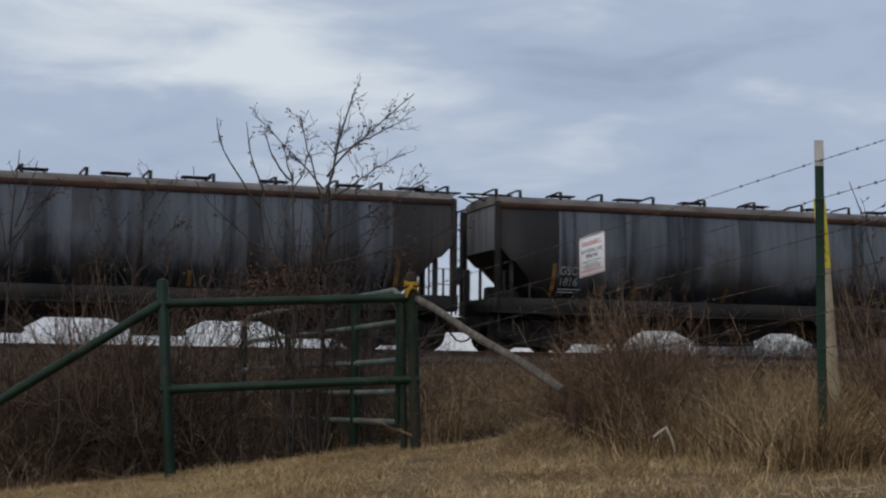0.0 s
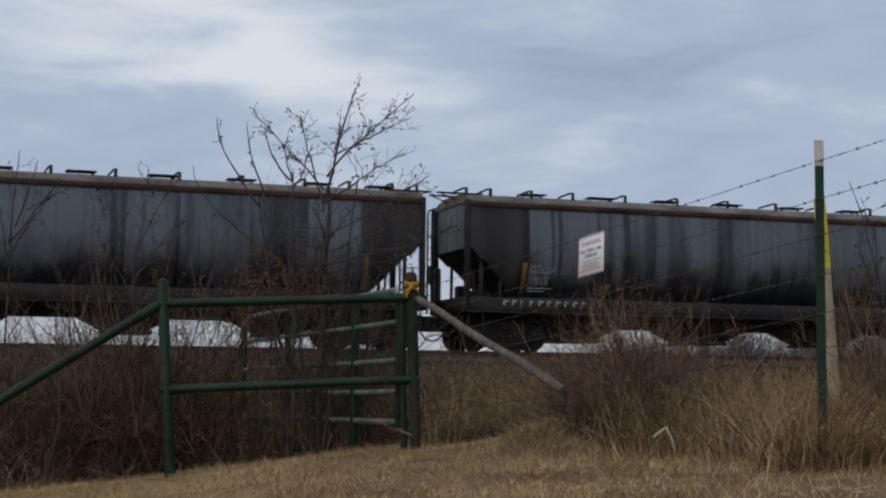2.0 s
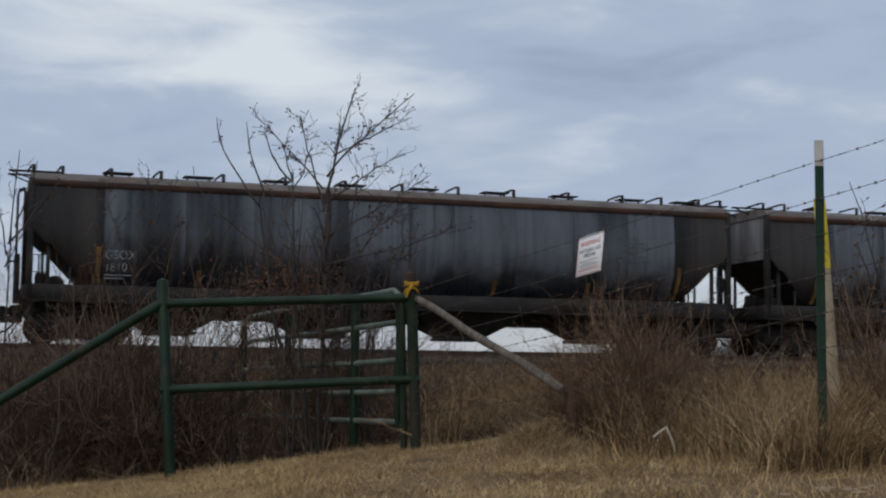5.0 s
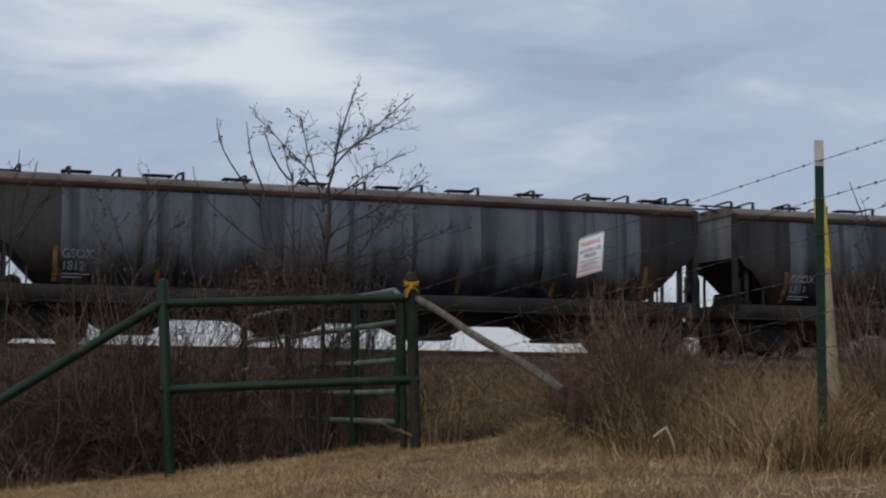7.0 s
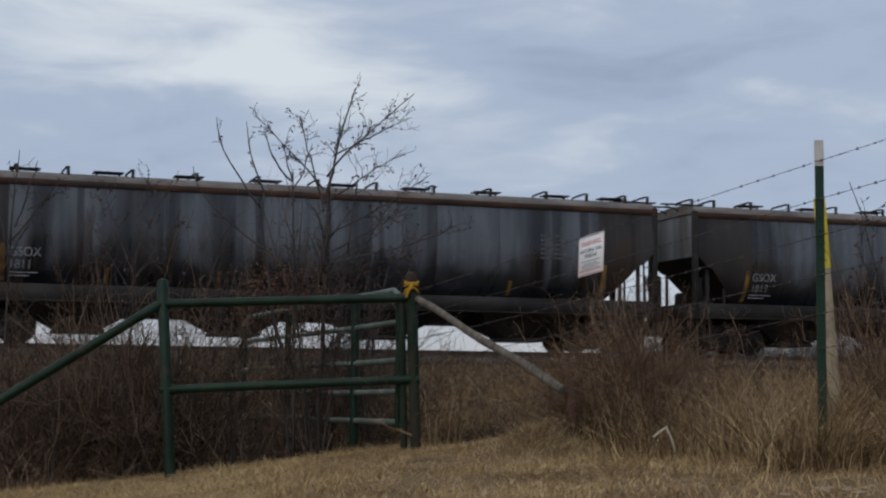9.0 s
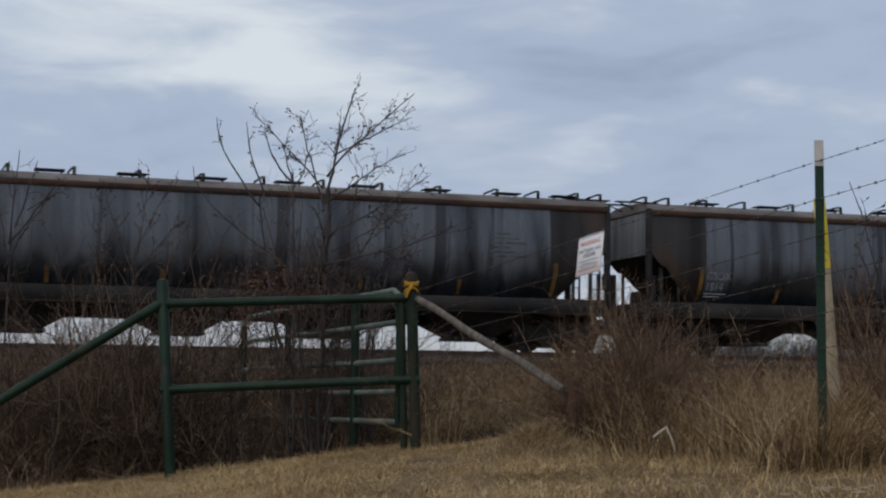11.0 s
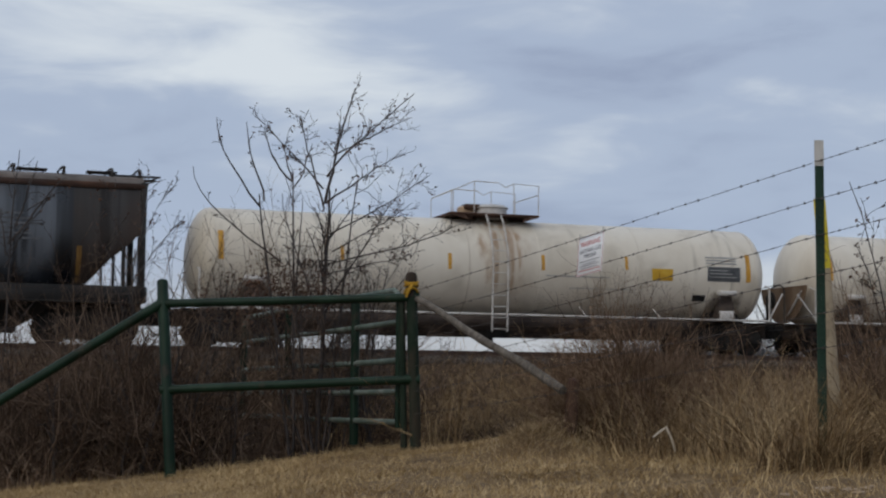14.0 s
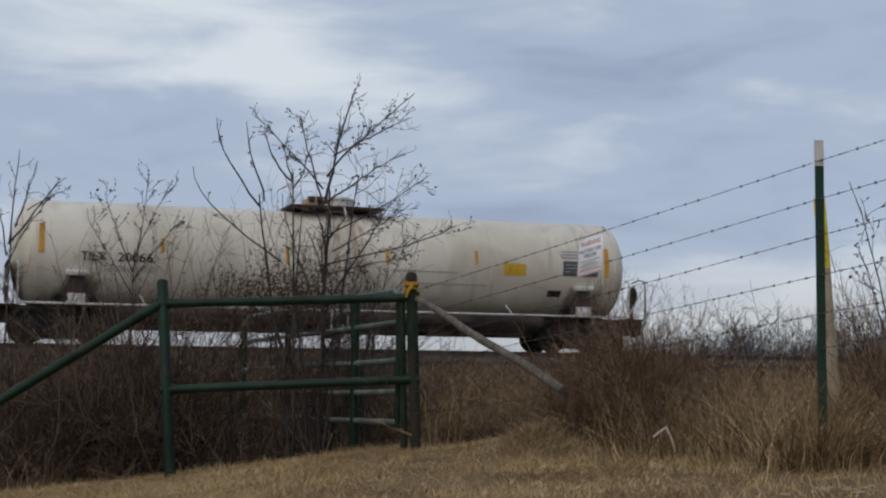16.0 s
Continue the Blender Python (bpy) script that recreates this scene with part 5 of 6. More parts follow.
def pipe(a, b, r=0.03, sides=12, dome=False):
    a, b = Vector(a), Vector(b)
    if not dome:
        return Geo().tube([a, b], r, sides)
    d = (b - a).normalized()
    return Geo().tube([a, b, b + d * r * 0.35, b + d * r * 0.5], [r, r, r * 0.75, r * 0.15], sides)


def build_gate():
    # front panel: two posts, two rails and the stay that leans on it
    gate = thing("pipe_fence_panel", pose(-1.13, 10.9, float(land(-1.13, 10.9))), "dark green welded pipe fence panel with brace", "fence")
    inv = gate.matrix_basis.inverted()
    P = lambda x, y, z: inv @ Vector((x, y, up(z)))
    lx, ly = -2.06, 11.06
    rx, ry = -0.205, 10.77
    part("post", pipe(P(lx + 0.10, ly, -1.0), P(lx - 0.017, ly, 0.755), 0.041, 14, True), M_GREEN, gate, "green round steel post with domed cap")
    part("post", pipe(P(rx + 0.04, ry, -0.9), P(rx - 0.022, ry, 0.77), 0.041, 14), M_OLDPOST, gate, "worn dark green corner post")
    part("upper_rail", pipe(P(lx, ly, 0.590), P(rx - 0.02, ry, 0.636), 0.032), M_GREEN, gate)
    part("lower_rail", pipe(P(lx + 0.04, ly, -0.043), P(rx, ry, 0.048), 0.032), M_GREEN, gate)
    part("brace", pipe(P(lx - 0.02, ly - 0.01, 0.59), P(-4.28, 10.75, -0.83), 0.036), M_GREEN, gate, "sloping green pipe brace")
    part("latch_post", pipe(P(-0.257, 10.80, -0.75), P(-0.296, 10.80, 0.635), 0.025), M_OLDPOST, gate)
    for x, y, z in ((lx, ly, 0.59), (lx + 0.04, ly, -0.043), (rx - 0.01, ry, 0.636), (rx, ry, 0.048)):
        part("weld_collar", Geo().tube([P(x - 0.05, y, z), P(x + 0.05, y, z)], 0.039, 12), M_GREEN, gate)

    # the brown cap and yellow strap tied round the corner post
    cap = thing("rag", pose(rx - 0.022, ry, up(0.782)), "brown rag cap tied over the gate post", "cloth cap")
    part("cloth", Geo().disc([(-0.14, 0.0425), (-0.02, 0.043), (0.015, 0.041), (0.034, 0.030), (0.041, 0.01)], 14, "z"), M_RAG, cap)
    strap = thing("strap", pose(rx - 0.02, ry, up(0.735)), "yellow nylon strap knotted round the gate post", "strap")
    ring = lambda z0, dz, r, ph=0: [(r * math.cos(a + ph), r * math.sin(a + ph), z0 + dz * math.sin(a)) for a in np.linspace(0, 2 * math.pi, 17)]
    part("loop", Geo().tube(ring(0.012, 0.010, 0.048), 0.009, 6), M_ROPE, strap)
    part("loop", Geo().tube(ring(-0.012, -0.006, 0.049), 0.009, 6), M_ROPE, strap)
    part("loop", Geo().tube(ring(-0.075, -0.045, 0.050), 0.008, 6), M_ROPE, strap)
    part("tail", Geo().tube([(0.012, -0.05, 0.0), (-0.004, -0.060, -0.03), (-0.022, -0.060, -0.06), (-0.036, -0.056, -0.10)], [0.010, 0.012, 0.012, 0.009], 6), M_ROPE, strap)

    # wooden stay of the fence corner
    a = Vector(on_fence(4.20, 0.622 + FENCE_FALL * 4.20)) + Vector((0, -0.03, 0))
    b = Vector(on_fence(2.26, -0.01 + FENCE_FALL * 2.26)) + Vector((0, -0.03, 0))
    stay = thing("brace_pole", pose(*((a + b) / 2)), "weathered grey wooden brace pole leaning on the gate post", "wooden pole")
    n = 9
    pts = [(a + (b - a) * (i / (n - 1))) - (a + b) / 2 + Vector((0, 0, 0.008 * math.sin(i * 1.3))) for i in range(n)]
    part("pole", Geo().tube(pts, [0.024 + 0.005 * i / (n - 1) + 0.0015 * math.sin(2.1 * i) for i in range(n)], 12), M_WOOD, stay)

    sx, sy = 0.765, 9.03
    foot = float(land(sx, sy))
    stub = thing("post_stub", pose(sx, sy, foot) @ pose(0, 0, 0, 0, 5, 0), "short dark rotten post stub at the foot of the brace pole", "fence post")
    h = up(0.045) - foot
    part("stub", Geo().tube([(0, 0, -0.2), (0.004, 0, h * 0.4), (-0.003, 0, h * 0.85), (0.0, 0, h), (0.006, 0, h + 0.012)], [0.042, 0.040, 0.037, 0.033, 0.012], 11), M_PLAT, stub)

    # swung-open five-bar gate behind it
    hx, hy = -0.302, 10.84
    way = Vector((-0.38, 0.925, -0.010))
    swing = thing("field_gate", pose(hx, hy, up(-0.3)), "weathered green tubular five-bar gate swung open", "gate")
    Q = lambda k, z: Vector((way.x * k, way.y * k, 0.3 + z + way.z * k))
    bars = [0.705, 0.462, 0.185, -0.042, -0.26]
    for i, z in enumerate(bars):
        pts = [Q(0.05, z), Q(1.5, z - 0.004), Q(3.0, z + 0.003), Q(4.36, z)]
        if i == 0:
            pts = [Q(0.02, 0.60), Q(0.06, 0.67)] + [Q(0.14, 0.70)] + pts[1:-1] + [Q(4.25, 0.70), Q(4.34, 0.67), Q(4.38, 0.6)]
        part("bar", Geo().tube(pts, 0.022, 10), M_PALEGREEN, swing, "weathered pale green tube")
    for k, r in ((0.03, 0.025), (1.0, 0.036), (2.85, 0.03), (4.38, 0.034)):
        part("stile", Geo().tube([Q(k, -0.45 if k == 1.0 else -0.30), Q(k, 0.62 if k in (0.03, 4.38) else 0.69)], r, 10), M_GREEN, swing)


build_gate()


# ---- plants ----
def grow(rng, roots, ways, lengths, radii, bend, K=6):
    """Crooked stems from their roots: K points each."""
    d = ways / np.linalg.norm(ways, axis=1, keepdims=True)
    pts = [roots]
    for k in range(K - 1):
        d = d + rng.normal(0, bend, d.shape)
        d /= np.linalg.norm(d, axis=1, keepdims=True)
        pts.append(pts[-1] + d * (lengths / (K - 1))[:, None])
    return np.stack(pts, 1), radii[:, None] * np.linspace(1, 0.35, K)


def branch_out(rng, P, R, count, reach, spread, bend, lift=0.35, lo=0.25, pts=4):
    """Side shoots from each stem of P: count for each, reach as a share of its length."""
    M, K, _ = P.shape
    total = np.repeat(np.linalg.norm(np.diff(P, axis=1), axis=2).sum(1), count)
    m = np.repeat(np.arange(M), count)
    u = rng.uniform(lo, 0.97, M * count) * (K - 1)
    i = np.minimum(u.astype(int), K - 2)
    along = P[m, i + 1] - P[m, i]
    roots = P[m, i] + along * (u - i)[:, None]
    along = along / np.linalg.norm(along, axis=1, keepdims=True)
    ways = along + spread * rng.normal(0, 1, along.shape) + np.array([0, 0, lift])
    return grow(rng, roots, ways, total * reach * rng.uniform(0.5, 1.15, M * count), R[m, i] * 0.6, bend, pts)


def tree(name, label, m, limbs, seed, twigs=(7, 3), leaves=0, category="tree", reach=0.24, least=0.0021):
    """A bare small tree. Limbs: start (x, z), end (x, y, z), the way it curves (above 1: out, then up) and radius."""
    rng = np.random.default_rng(seed)
    ob = thing(name, m, label, category)
    u = np.linspace(0, 1, 9)
    P, R = [], []
    for x0, z0, x1, y1, z1, p, r in limbs:
        wob = np.cumsum(rng.normal(0, 0.007, (9, 3)), 0) * (u > 0)[:, None]
        P.append(np.stack([x0 + (x1 - x0) * (1 - (1 - u) ** p), y1 * u, z0 + (z1 - z0) * u], 1) + wob)
        R.append(np.maximum(0.82 * r * np.linspace(1, 0.32, 9), least))
    P, R = np.array(P), np.array(R)
    trunk = new("trunk", arrays("trunk", *stems(P, R, 8), M_BARK))
    trunk.parent = ob
    P1, R1 = branch_out(rng, P, R, twigs[0], reach, 0.55, 0.20, 0.10, 0.3, 5)
    P2, R2 = branch_out(rng, P1, R1, twigs[1], 0.5, 0.7, 0.25, 0.05, 0.15)
    crown = new("crown", arrays("crown", *joined([stems(P1, np.maximum(R1, least), 5), stems(P2, np.maximum(R2, least * 0.8), 4)]), M_BARK))
    crown.parent = ob
    if leaves:
        tips = np.concatenate([P1[:, -1], P2[:, -1], P2[:, 2], P1[:, 2]])
        tips = tips[rng.permutation(len(tips))[:leaves]]
        n = len(tips)
        a, b = rng.normal(0, 1, (n, 3)), rng.normal(0, 1, (n, 3))
        a /= np.linalg.norm(a, axis=1, keepdims=True)
        b = np.cross(a, b)
        b /= np.linalg.norm(b, axis=1, keepdims=True)
        s = rng.uniform(0.007, 0.018, (n, 1))
        c = np.cross(a, b)
        V = np.stack([tips - a * s, tips + b * s * 0.6 + c * s * 0.25, tips + a * s, tips - b * s * 0.6 + c * s * 0.25], 1).reshape(-1, 3)
        lv = new("withered_leaves", arrays("withered_leaves", V, np.arange(4 * n).reshape(n, 4), M_LEAF))
        lv.parent = ob
        lv["kind"] = "stuff"
    return ob


def stand(x, y, drop=0.0):
    return pose(x, y, float(land(x, y)) - 0.05)


def thicket(name, label, spots, height, seed, material, count=3, radius=0.006, bend=0.10, spread=0.12, twig=6, reach=0.35, lift=0.3, fine=2):
    """A stand of bare stems: spots (n, 2), height (n)."""
    rng = np.random.default_rng(seed)
    base = np.concatenate([spots, land(spots[:, 0], spots[:, 1])[:, None] - 0.05], 1)
    roots = np.repeat(base, count, 0) + rng.normal(0, 0.06, (len(spots) * count, 3)) * np.array([1, 1, 0])
    n = len(roots)
    ways = np.concatenate([rng.normal(0, spread * 2, (n, 2)), np.ones((n, 1))], 1)
    P, R = grow(rng, roots, ways, np.repeat(height, count) * rng.uniform(0.6, 1.08, n), radius * rng.uniform(0.5, 1.4, n), bend, 6)
    P1, R1 = branch_out(rng, P, R, twig, reach, 0.45, 0.16, lift, 0.2)
    lots = [stems(P, R, 4), stems(P1, np.clip(R1, radius * 0.3, None), 3)]
    if fine:
        P2, R2 = branch_out(rng, P1, R1, fine, 0.5, 0.6, 0.2, 0.0, 0.2, 3)
        lots.append(stems(P2, np.clip(R2, radius * 0.22, None), 3))
    return tagged(new(name, arrays(name, *joined(lots), material)), label, "shrubs", kind="stuff")


def view_spots(rng, n, y0, y1, px0, px1):
    """Places spread over a wedge of land, by the share of the view's width from -1 to 1."""
    y = np.sqrt(rng.uniform(y0 ** 2, y1 ** 2, n))
    return np.stack([rng.uniform(px0, px1, n) * y * 0.2962, y], 1)


def open_to_gate(rng, spots, keep=0.09):
    """Leaves few of the spots that stand between the swung-open gate and the bank."""
    share = spots[:, 0] / spots[:, 1] / 0.2962
    line = np.interp(share, [-0.60, -0.54, -0.449, -0.35, -0.196, -0.09], [11.0, 14.2, 15.2, 13.7, 12.0, 10.9])
    return (spots[:, 1] > line) | (rng.uniform(0, 1, len(spots)) < keep)


def build_plants():
    rng = np.random.default_rng(11)
    # young bare tree behind the gate
    foot = stand(-1.017, 12.3)
    top = lambda z: up(z) - foot.translation.z
    tree("bare_tree", "slender leafless young tree behind the green gate", foot,
         [(0.0, 0.0, 0.04, 0.05, top(1.62), 1.0, 0.031), (0.035, top(1.5), 0.31, 0.1, top(2.47), 0.95, 0.016), (0.05, top(1.72), 0.79, 0.0, top(2.44), 0.85, 0.012),
          (0.10, top(1.90), 0.74, 0.2, top(2.28), 0.9, 0.009), (0.04, top(1.50), 0.63, 0.2, top(1.95), 0.8, 0.011), (0.02, top(1.22), 0.92, 0.1, top(1.80), 1.1, 0.008),
          (0.0, top(0.98), 1.06, -0.1, top(1.28), 1.5, 0.010), (0.03, top(1.45), -0.18, 0.1, top(2.24), 1.2, 0.011), (0.02, top(1.62), -0.55, 0.0, top(2.24), 0.8, 0.010),
          (0.02, top(0.6), 0.55, 0.2, top(1.55), 1.0, 0.012), (0.0, top(0.5), -0.35, 0.2, top(1.6), 1.2, 0.010), (0.08, 0.0, 0.30, 0.1, top(1.75), 0.8, 0.016),
          (0.03, top(0.9), 0.72, 0.1, top(1.05), 1.2, 0.008), (0.1, top(1.1), 0.75, -0.1, top(1.5), 1.0, 0.008)], 3, (13, 4), 760, reach=0.22, least=0.0017)
    foot = stand(-1.20, 12.15)
    tree("bare_shrub", "tall bare shrub with long upswept shoots", foot,
         [(-0.10, top(0.3), -0.30, 0.0, top(1.55), 1.3, 0.018), (-0.30, top(1.45), -0.67, 0.1, top(2.21), 1.9, 0.011), (-0.27, top(1.5), -0.46, 0.0, top(2.13), 1.6, 0.011),
          (0.0, 0.0, -0.04, 0.0, top(1.75), 1.0, 0.018), (-0.04, top(1.66), -0.28, 0.0, top(2.14), 2.0, 0.011), (-0.04, top(1.66), -0.12, 0.1, top(1.98), 1.6, 0.009),
          (-0.04, top(1.6), 0.14, 0.1, top(2.0), 1.4, 0.009), (-0.12, top(1.0), -0.86, 0.1, top(1.76), 1.8, 0.010), (0.0, 0.0, -0.12, 0.0, top(0.4), 1.0, 0.02),
          (0.18, 0.0, -0.06, 0.1, top(1.15), 0.9, 0.014), (0.24, 0.0, 0.44, 0.05, top(1.0), 0.9, 0.013), (0.15, 0.0, -0.24, 0.1, top(0.85), 1.2, 0.012),
          (0.13, 0.0, 0.06, -0.1, top(0.7), 1.1, 0.013), (0.0, top(0.4), 0.05, 0.1, top(1.5), 1.0, 0.012)], 8, (4, 2), 70, "shrub", 0.15)
    foot = stand(-3.84, 13.0)
    tree("bare_shrub", "bare branching shrub before the railway", foot,
         [(0.0, 0.0, 0.06, 0.0, top(1.3), 1.0, 0.02), (0.04, top(1.2), 0.48, 0.1, top(1.82), 0.9, 0.012), (0.05, top(1.2), 0.12, 0.0, top(2.04), 1.0, 0.011),
          (0.10, top(1.35), 0.30, 0.0, top(1.92), 1.0, 0.010), (0.02, top(1.0), 0.40, 0.1, top(1.66), 0.8, 0.010), (0.03, top(1.1), -0.12, 0.1, top(1.8), 1.0, 0.010),
          (0.2, top(1.5), 0.56, 0.1, top(1.70), 0.9, 0.007)], 21, (5, 2), 60, "shrub", 0.24)
    foot = stand(-2.79, 13.4)
    tree("bare_shrub", "thin bare shrub with upright twigs", foot,
         [(0.0, 0.0, 0.0, 0.0, top(1.2), 1.0, 0.014), (0.0, top(1.0), 0.10, 0.1, top(1.90), 1.0, 0.008), (0.0, top(1.1), 0.33, 0.0, top(1.75), 0.9, 0.007),
          (0.0, top(1.0), -0.25, 0.0, top(1.68), 1.2, 0.008), (0.0, top(0.8), -0.44, 0.1, top(1.60), 1.2, 0.007), (0.0, top(0.9), 0.45, 0.1, top(1.45), 0.9, 0.007)], 33, (8, 3), 260, "shrub", 0.26)
    foot = stand(2.72, 8.6)
    tree("bare_shrub", "bare shrub with clustered withered seed heads", foot,
         [(0.0, 0.0, -0.36, 0.1, top(1.22), 0.8, 0.009), (0.0, 0.0, -0.30, 0.0, top(0.85), 0.8, 0.008), (0.0, top(0.4), 0.0, 0.1, top(1.05), 1.0, 0.008),
          (0.0, 0.0, -0.38, 0.0, top(0.55), 1.4, 0.007), (-0.05, 0.0, -0.36, 0.0, top(0.30), 0.8, 0.006)], 41, (6, 3), 460, "shrub", 0.15, 0.0015)

    # thicket of stems behind the gate
    s = view_spots(rng, 400, 11.9, 17.5, -1.12, -0.09)
    h = np.interp(s[:, 0] / s[:, 1] / 0.2962, [-1.1, -0.8, -0.5, -0.2, -0.08], [1.42, 1.36, 1.45, 1.3, 0.8]) + rng.uniform(-0.6, 0.3, len(s)) + 0.03 * (s[:, 1] - 12)
    clear = open_to_gate(rng, s)
    s, h = s[clear], h[clear]
    thicket("shrub_thicket", "dense bare brown shrub thicket behind the gate", s, h, 51, M_TWIG, 3, 0.0085, 0.24, 0.26, 6, 0.34, 0.1, 3)
    s = view_spots(rng, 260, 17.5, 27.0, -1.15, -0.12)
    thicket("shrub_thicket", "bare brown shrubs below the railway embankment", s, rng.uniform(1.2, 2.2, len(s)), 52, M_TWIG, 3, 0.0085, 0.22, 0.24, 5, 0.32, 0.1, 2)
    s = view_spots(rng, 150, 12.0, 14.5, -1.05, -0.16)
    s = s[open_to_gate(rng, s, 0.12)]
    thicket("shrub_thicket", "thin twiggy shrub tops behind the gate", s, rng.uniform(1.2, 1.62, len(s)), 58, M_TWIG, 2, 0.006, 0.16, 0.16, 9, 0.26, 0.15, 3)
    s = view_spots(rng, 110, 11.9, 13.6, -1.08, -0.5)
    thicket("shrub_thicket", "tangled bare brown shrubs beside the gate brace", s, rng.uniform(0.95, 1.55, len(s)), 77, M_TWIG, 3, 0.0072, 0.26, 0.26, 7, 0.3, 0.05, 3)
    s = view_spots(rng, 46, 12.1, 13.2, -0.9, -0.2)
    thicket("shrub_thicket", "thin brown shoots standing out of the thicket", s, rng.uniform(1.75, 2.3, len(s)), 78, M_TWIG, 2, 0.0048, 0.12, 0.12, 9, 0.22, 0.2, 4)
    # a few sapling stems among the shrubs
    s = view_spots(rng, 44, 11.9, 14.0, -1.0, -0.12)
    s = s[open_to_gate(rng, s, 0.3)]
    thicket("sapling_stems", "slim grey-brown sapling stems in the thicket", s, rng.uniform(0.9, 1.45, len(s)), 57, M_BARK, 1, 0.019, 0.10, 0.1, 6, 0.3, 0.2)
    # withered leaves caught in the thicket
    n = 9000
    lx, ly = view_spots(rng, n, 11.9, 15.5, -1.1, -0.1).T
    lz = land(lx, ly) + rng.uniform(0.05, 1.0, n) + 0.55 * rng.uniform(0, 1, n) ** 2 * np.exp(-((lx / ly + 0.115) / 0.03) ** 2)
    q = slice(0, 2300)      # a russet cluster that still holds on above the gate rail
    ly[q] = rng.uniform(12.0, 12.7, 2300)
    lx[q] = ly[q] * rng.normal(-0.105, 0.022, 2300)
    lz[q] = up(rng.normal(0.74, 0.13, 2300))
    held = open_to_gate(rng, np.stack([lx, ly], 1), 0.3)
    held[q] = True
    c = np.stack([lx, ly, lz], 1)[held]
    n = len(c)
    a, b = rng.normal(0, 1, (n, 3)), rng.normal(0, 1, (n, 3))
    a /= np.linalg.norm(a, axis=1, keepdims=True)
    b = np.cross(a, b)
    b /= np.linalg.norm(b, axis=1, keepdims=True)
    d = rng.uniform(0.008, 0.018, (n, 1))
    V = np.stack([c - a * d, c + b * d * 0.55, c + a * d, c - b * d * 0.55 + np.cross(a, b) * d * 0.4], 1).reshape(-1, 3)
    tagged(new("withered_leaves", arrays("withered_leaves", V, np.arange(4 * n).reshape(n, 4), M_LEAF)), "withered brown leaves caught in the shrub thicket", "leaves", kind="stuff")
    # weeds on the near side of the embankment
    s = view_spots(rng, 420, 22.0, 37.0, -0.2, 1.15)
    s = s[across(s[:, 0], s[:, 1]) < -4.2]
    thicket("weed_thicket", "dry weeds and saplings on the railway embankment", s, rng.uniform(0.5, 1.7, len(s)), 53, M_BANKGRASS, 3, 0.007, 0.16, 0.2, 4, 0.35, 0.2, 2)
    # stand of weeds by the fence
    share = lambda s: s[:, 0] / s[:, 1] / 0.2962
    crest = lambda s: np.interp(share(s), [0.27, 0.33, 0.40, 0.47, 0.55, 0.62], [0.55, 0.82, 1.0, 0.92, 0.72, 0.6])     # the clump falls off to both sides
    s = view_spots(rng, 190, 8.9, 10.6, 0.29, 0.58)
    thicket("weed_thicket", "russet dry weeds standing along the fence", s, rng.uniform(0.5, 1.18, len(s)) * crest(s), 54,
            M_RUSSET, 3, 0.0031, 0.28, 0.05, 6, 0.26, 0.15, 3)
    s = view_spots(rng, 200, 9.0, 16.0, 0.35, 1.12)
    thicket("weed_thicket", "russet dry weeds behind the wire fence", s, rng.uniform(0.4, 1.0, len(s)), 55, M_RUSSET, 2, 0.0029, 0.18, 0.16, 6, 0.3, 0.2, 3)
    s = view_spots(rng, 30, 9.3, 10.2, 0.36, 0.49)
    thicket("weed_thicket", "tall russet weed clump beside the brace pole", s, rng.uniform(0.75, 1.22, len(s)) * crest(s), 71, M_REDSTRAW, 4, 0.0027, 0.22, 0.05, 7, 0.2, 0.25, 3)
    s = view_spots(rng, 70, 7.6, 9.4, 0.955, 1.1)
    thicket("weed_thicket", "tall brown dry weeds beyond the marker stake", s, rng.uniform(0.6, 1.2, len(s)), 73, M_REDSTRAW, 4, 0.0032, 0.13, 0.12, 6, 0.24, 0.3, 2)
    s = view_spots(rng, 170, 24.0, 37.0, -1.12, -0.15)
    s = s[across(s[:, 0], s[:, 1]) < -4.2]
    thicket("weed_thicket", "bare weeds at the foot of the railway embankment", s, rng.uniform(0.8, 1.9, len(s)), 72, M_BANKGRASS, 2, 0.0085, 0.16, 0.2, 5, 0.33, 0.2, 2)
    s = view_spots(rng, 130, 10.9, 13.4, -0.04, 0.28)
    thicket("weed_thicket", "thin dry weeds beside the brace pole", s, rng.uniform(0.4, 0.95, len(s)), 59, M_STRAW, 2, 0.0034, 0.3, 0.15, 6, 0.32, 0.1, 3)
    # the densest clump, at the foot of the brace pole
    s = view_spots(rng, 110, 9.15, 10.2, 0.28, 0.47)
    thicket("weed_thicket", "dense russet weed clump at the foot of the brace pole", s, rng.uniform(0.4, 1.05, len(s)) * crest(s), 74, M_RUSSET, 4, 0.0028, 0.38, 0.08, 6, 0.3, 0.0, 3)
    s = view_spots(rng, 12, 9.3, 10.0, 0.35, 0.43)
    thicket("weed_thicket", "tall brown seed heads above the weed clump", s, rng.uniform(1.0, 1.3, len(s)), 76, M_REDSTRAW, 2, 0.003, 0.18, 0.04, 9, 0.16, 0.3, 3)
    # low twiggy growth round the young tree
    s = view_spots(rng, 80, 12.0, 12.8, -0.62, -0.14)
    s = s[open_to_gate(rng, s, 0.24)]
    thicket("shrub_thicket", "dark twiggy undergrowth round the young tree", s, rng.uniform(1.5, 2.15, len(s)), 75, M_BARK, 1, 0.0065, 0.14, 0.14, 9, 0.26, 0.1, 4)
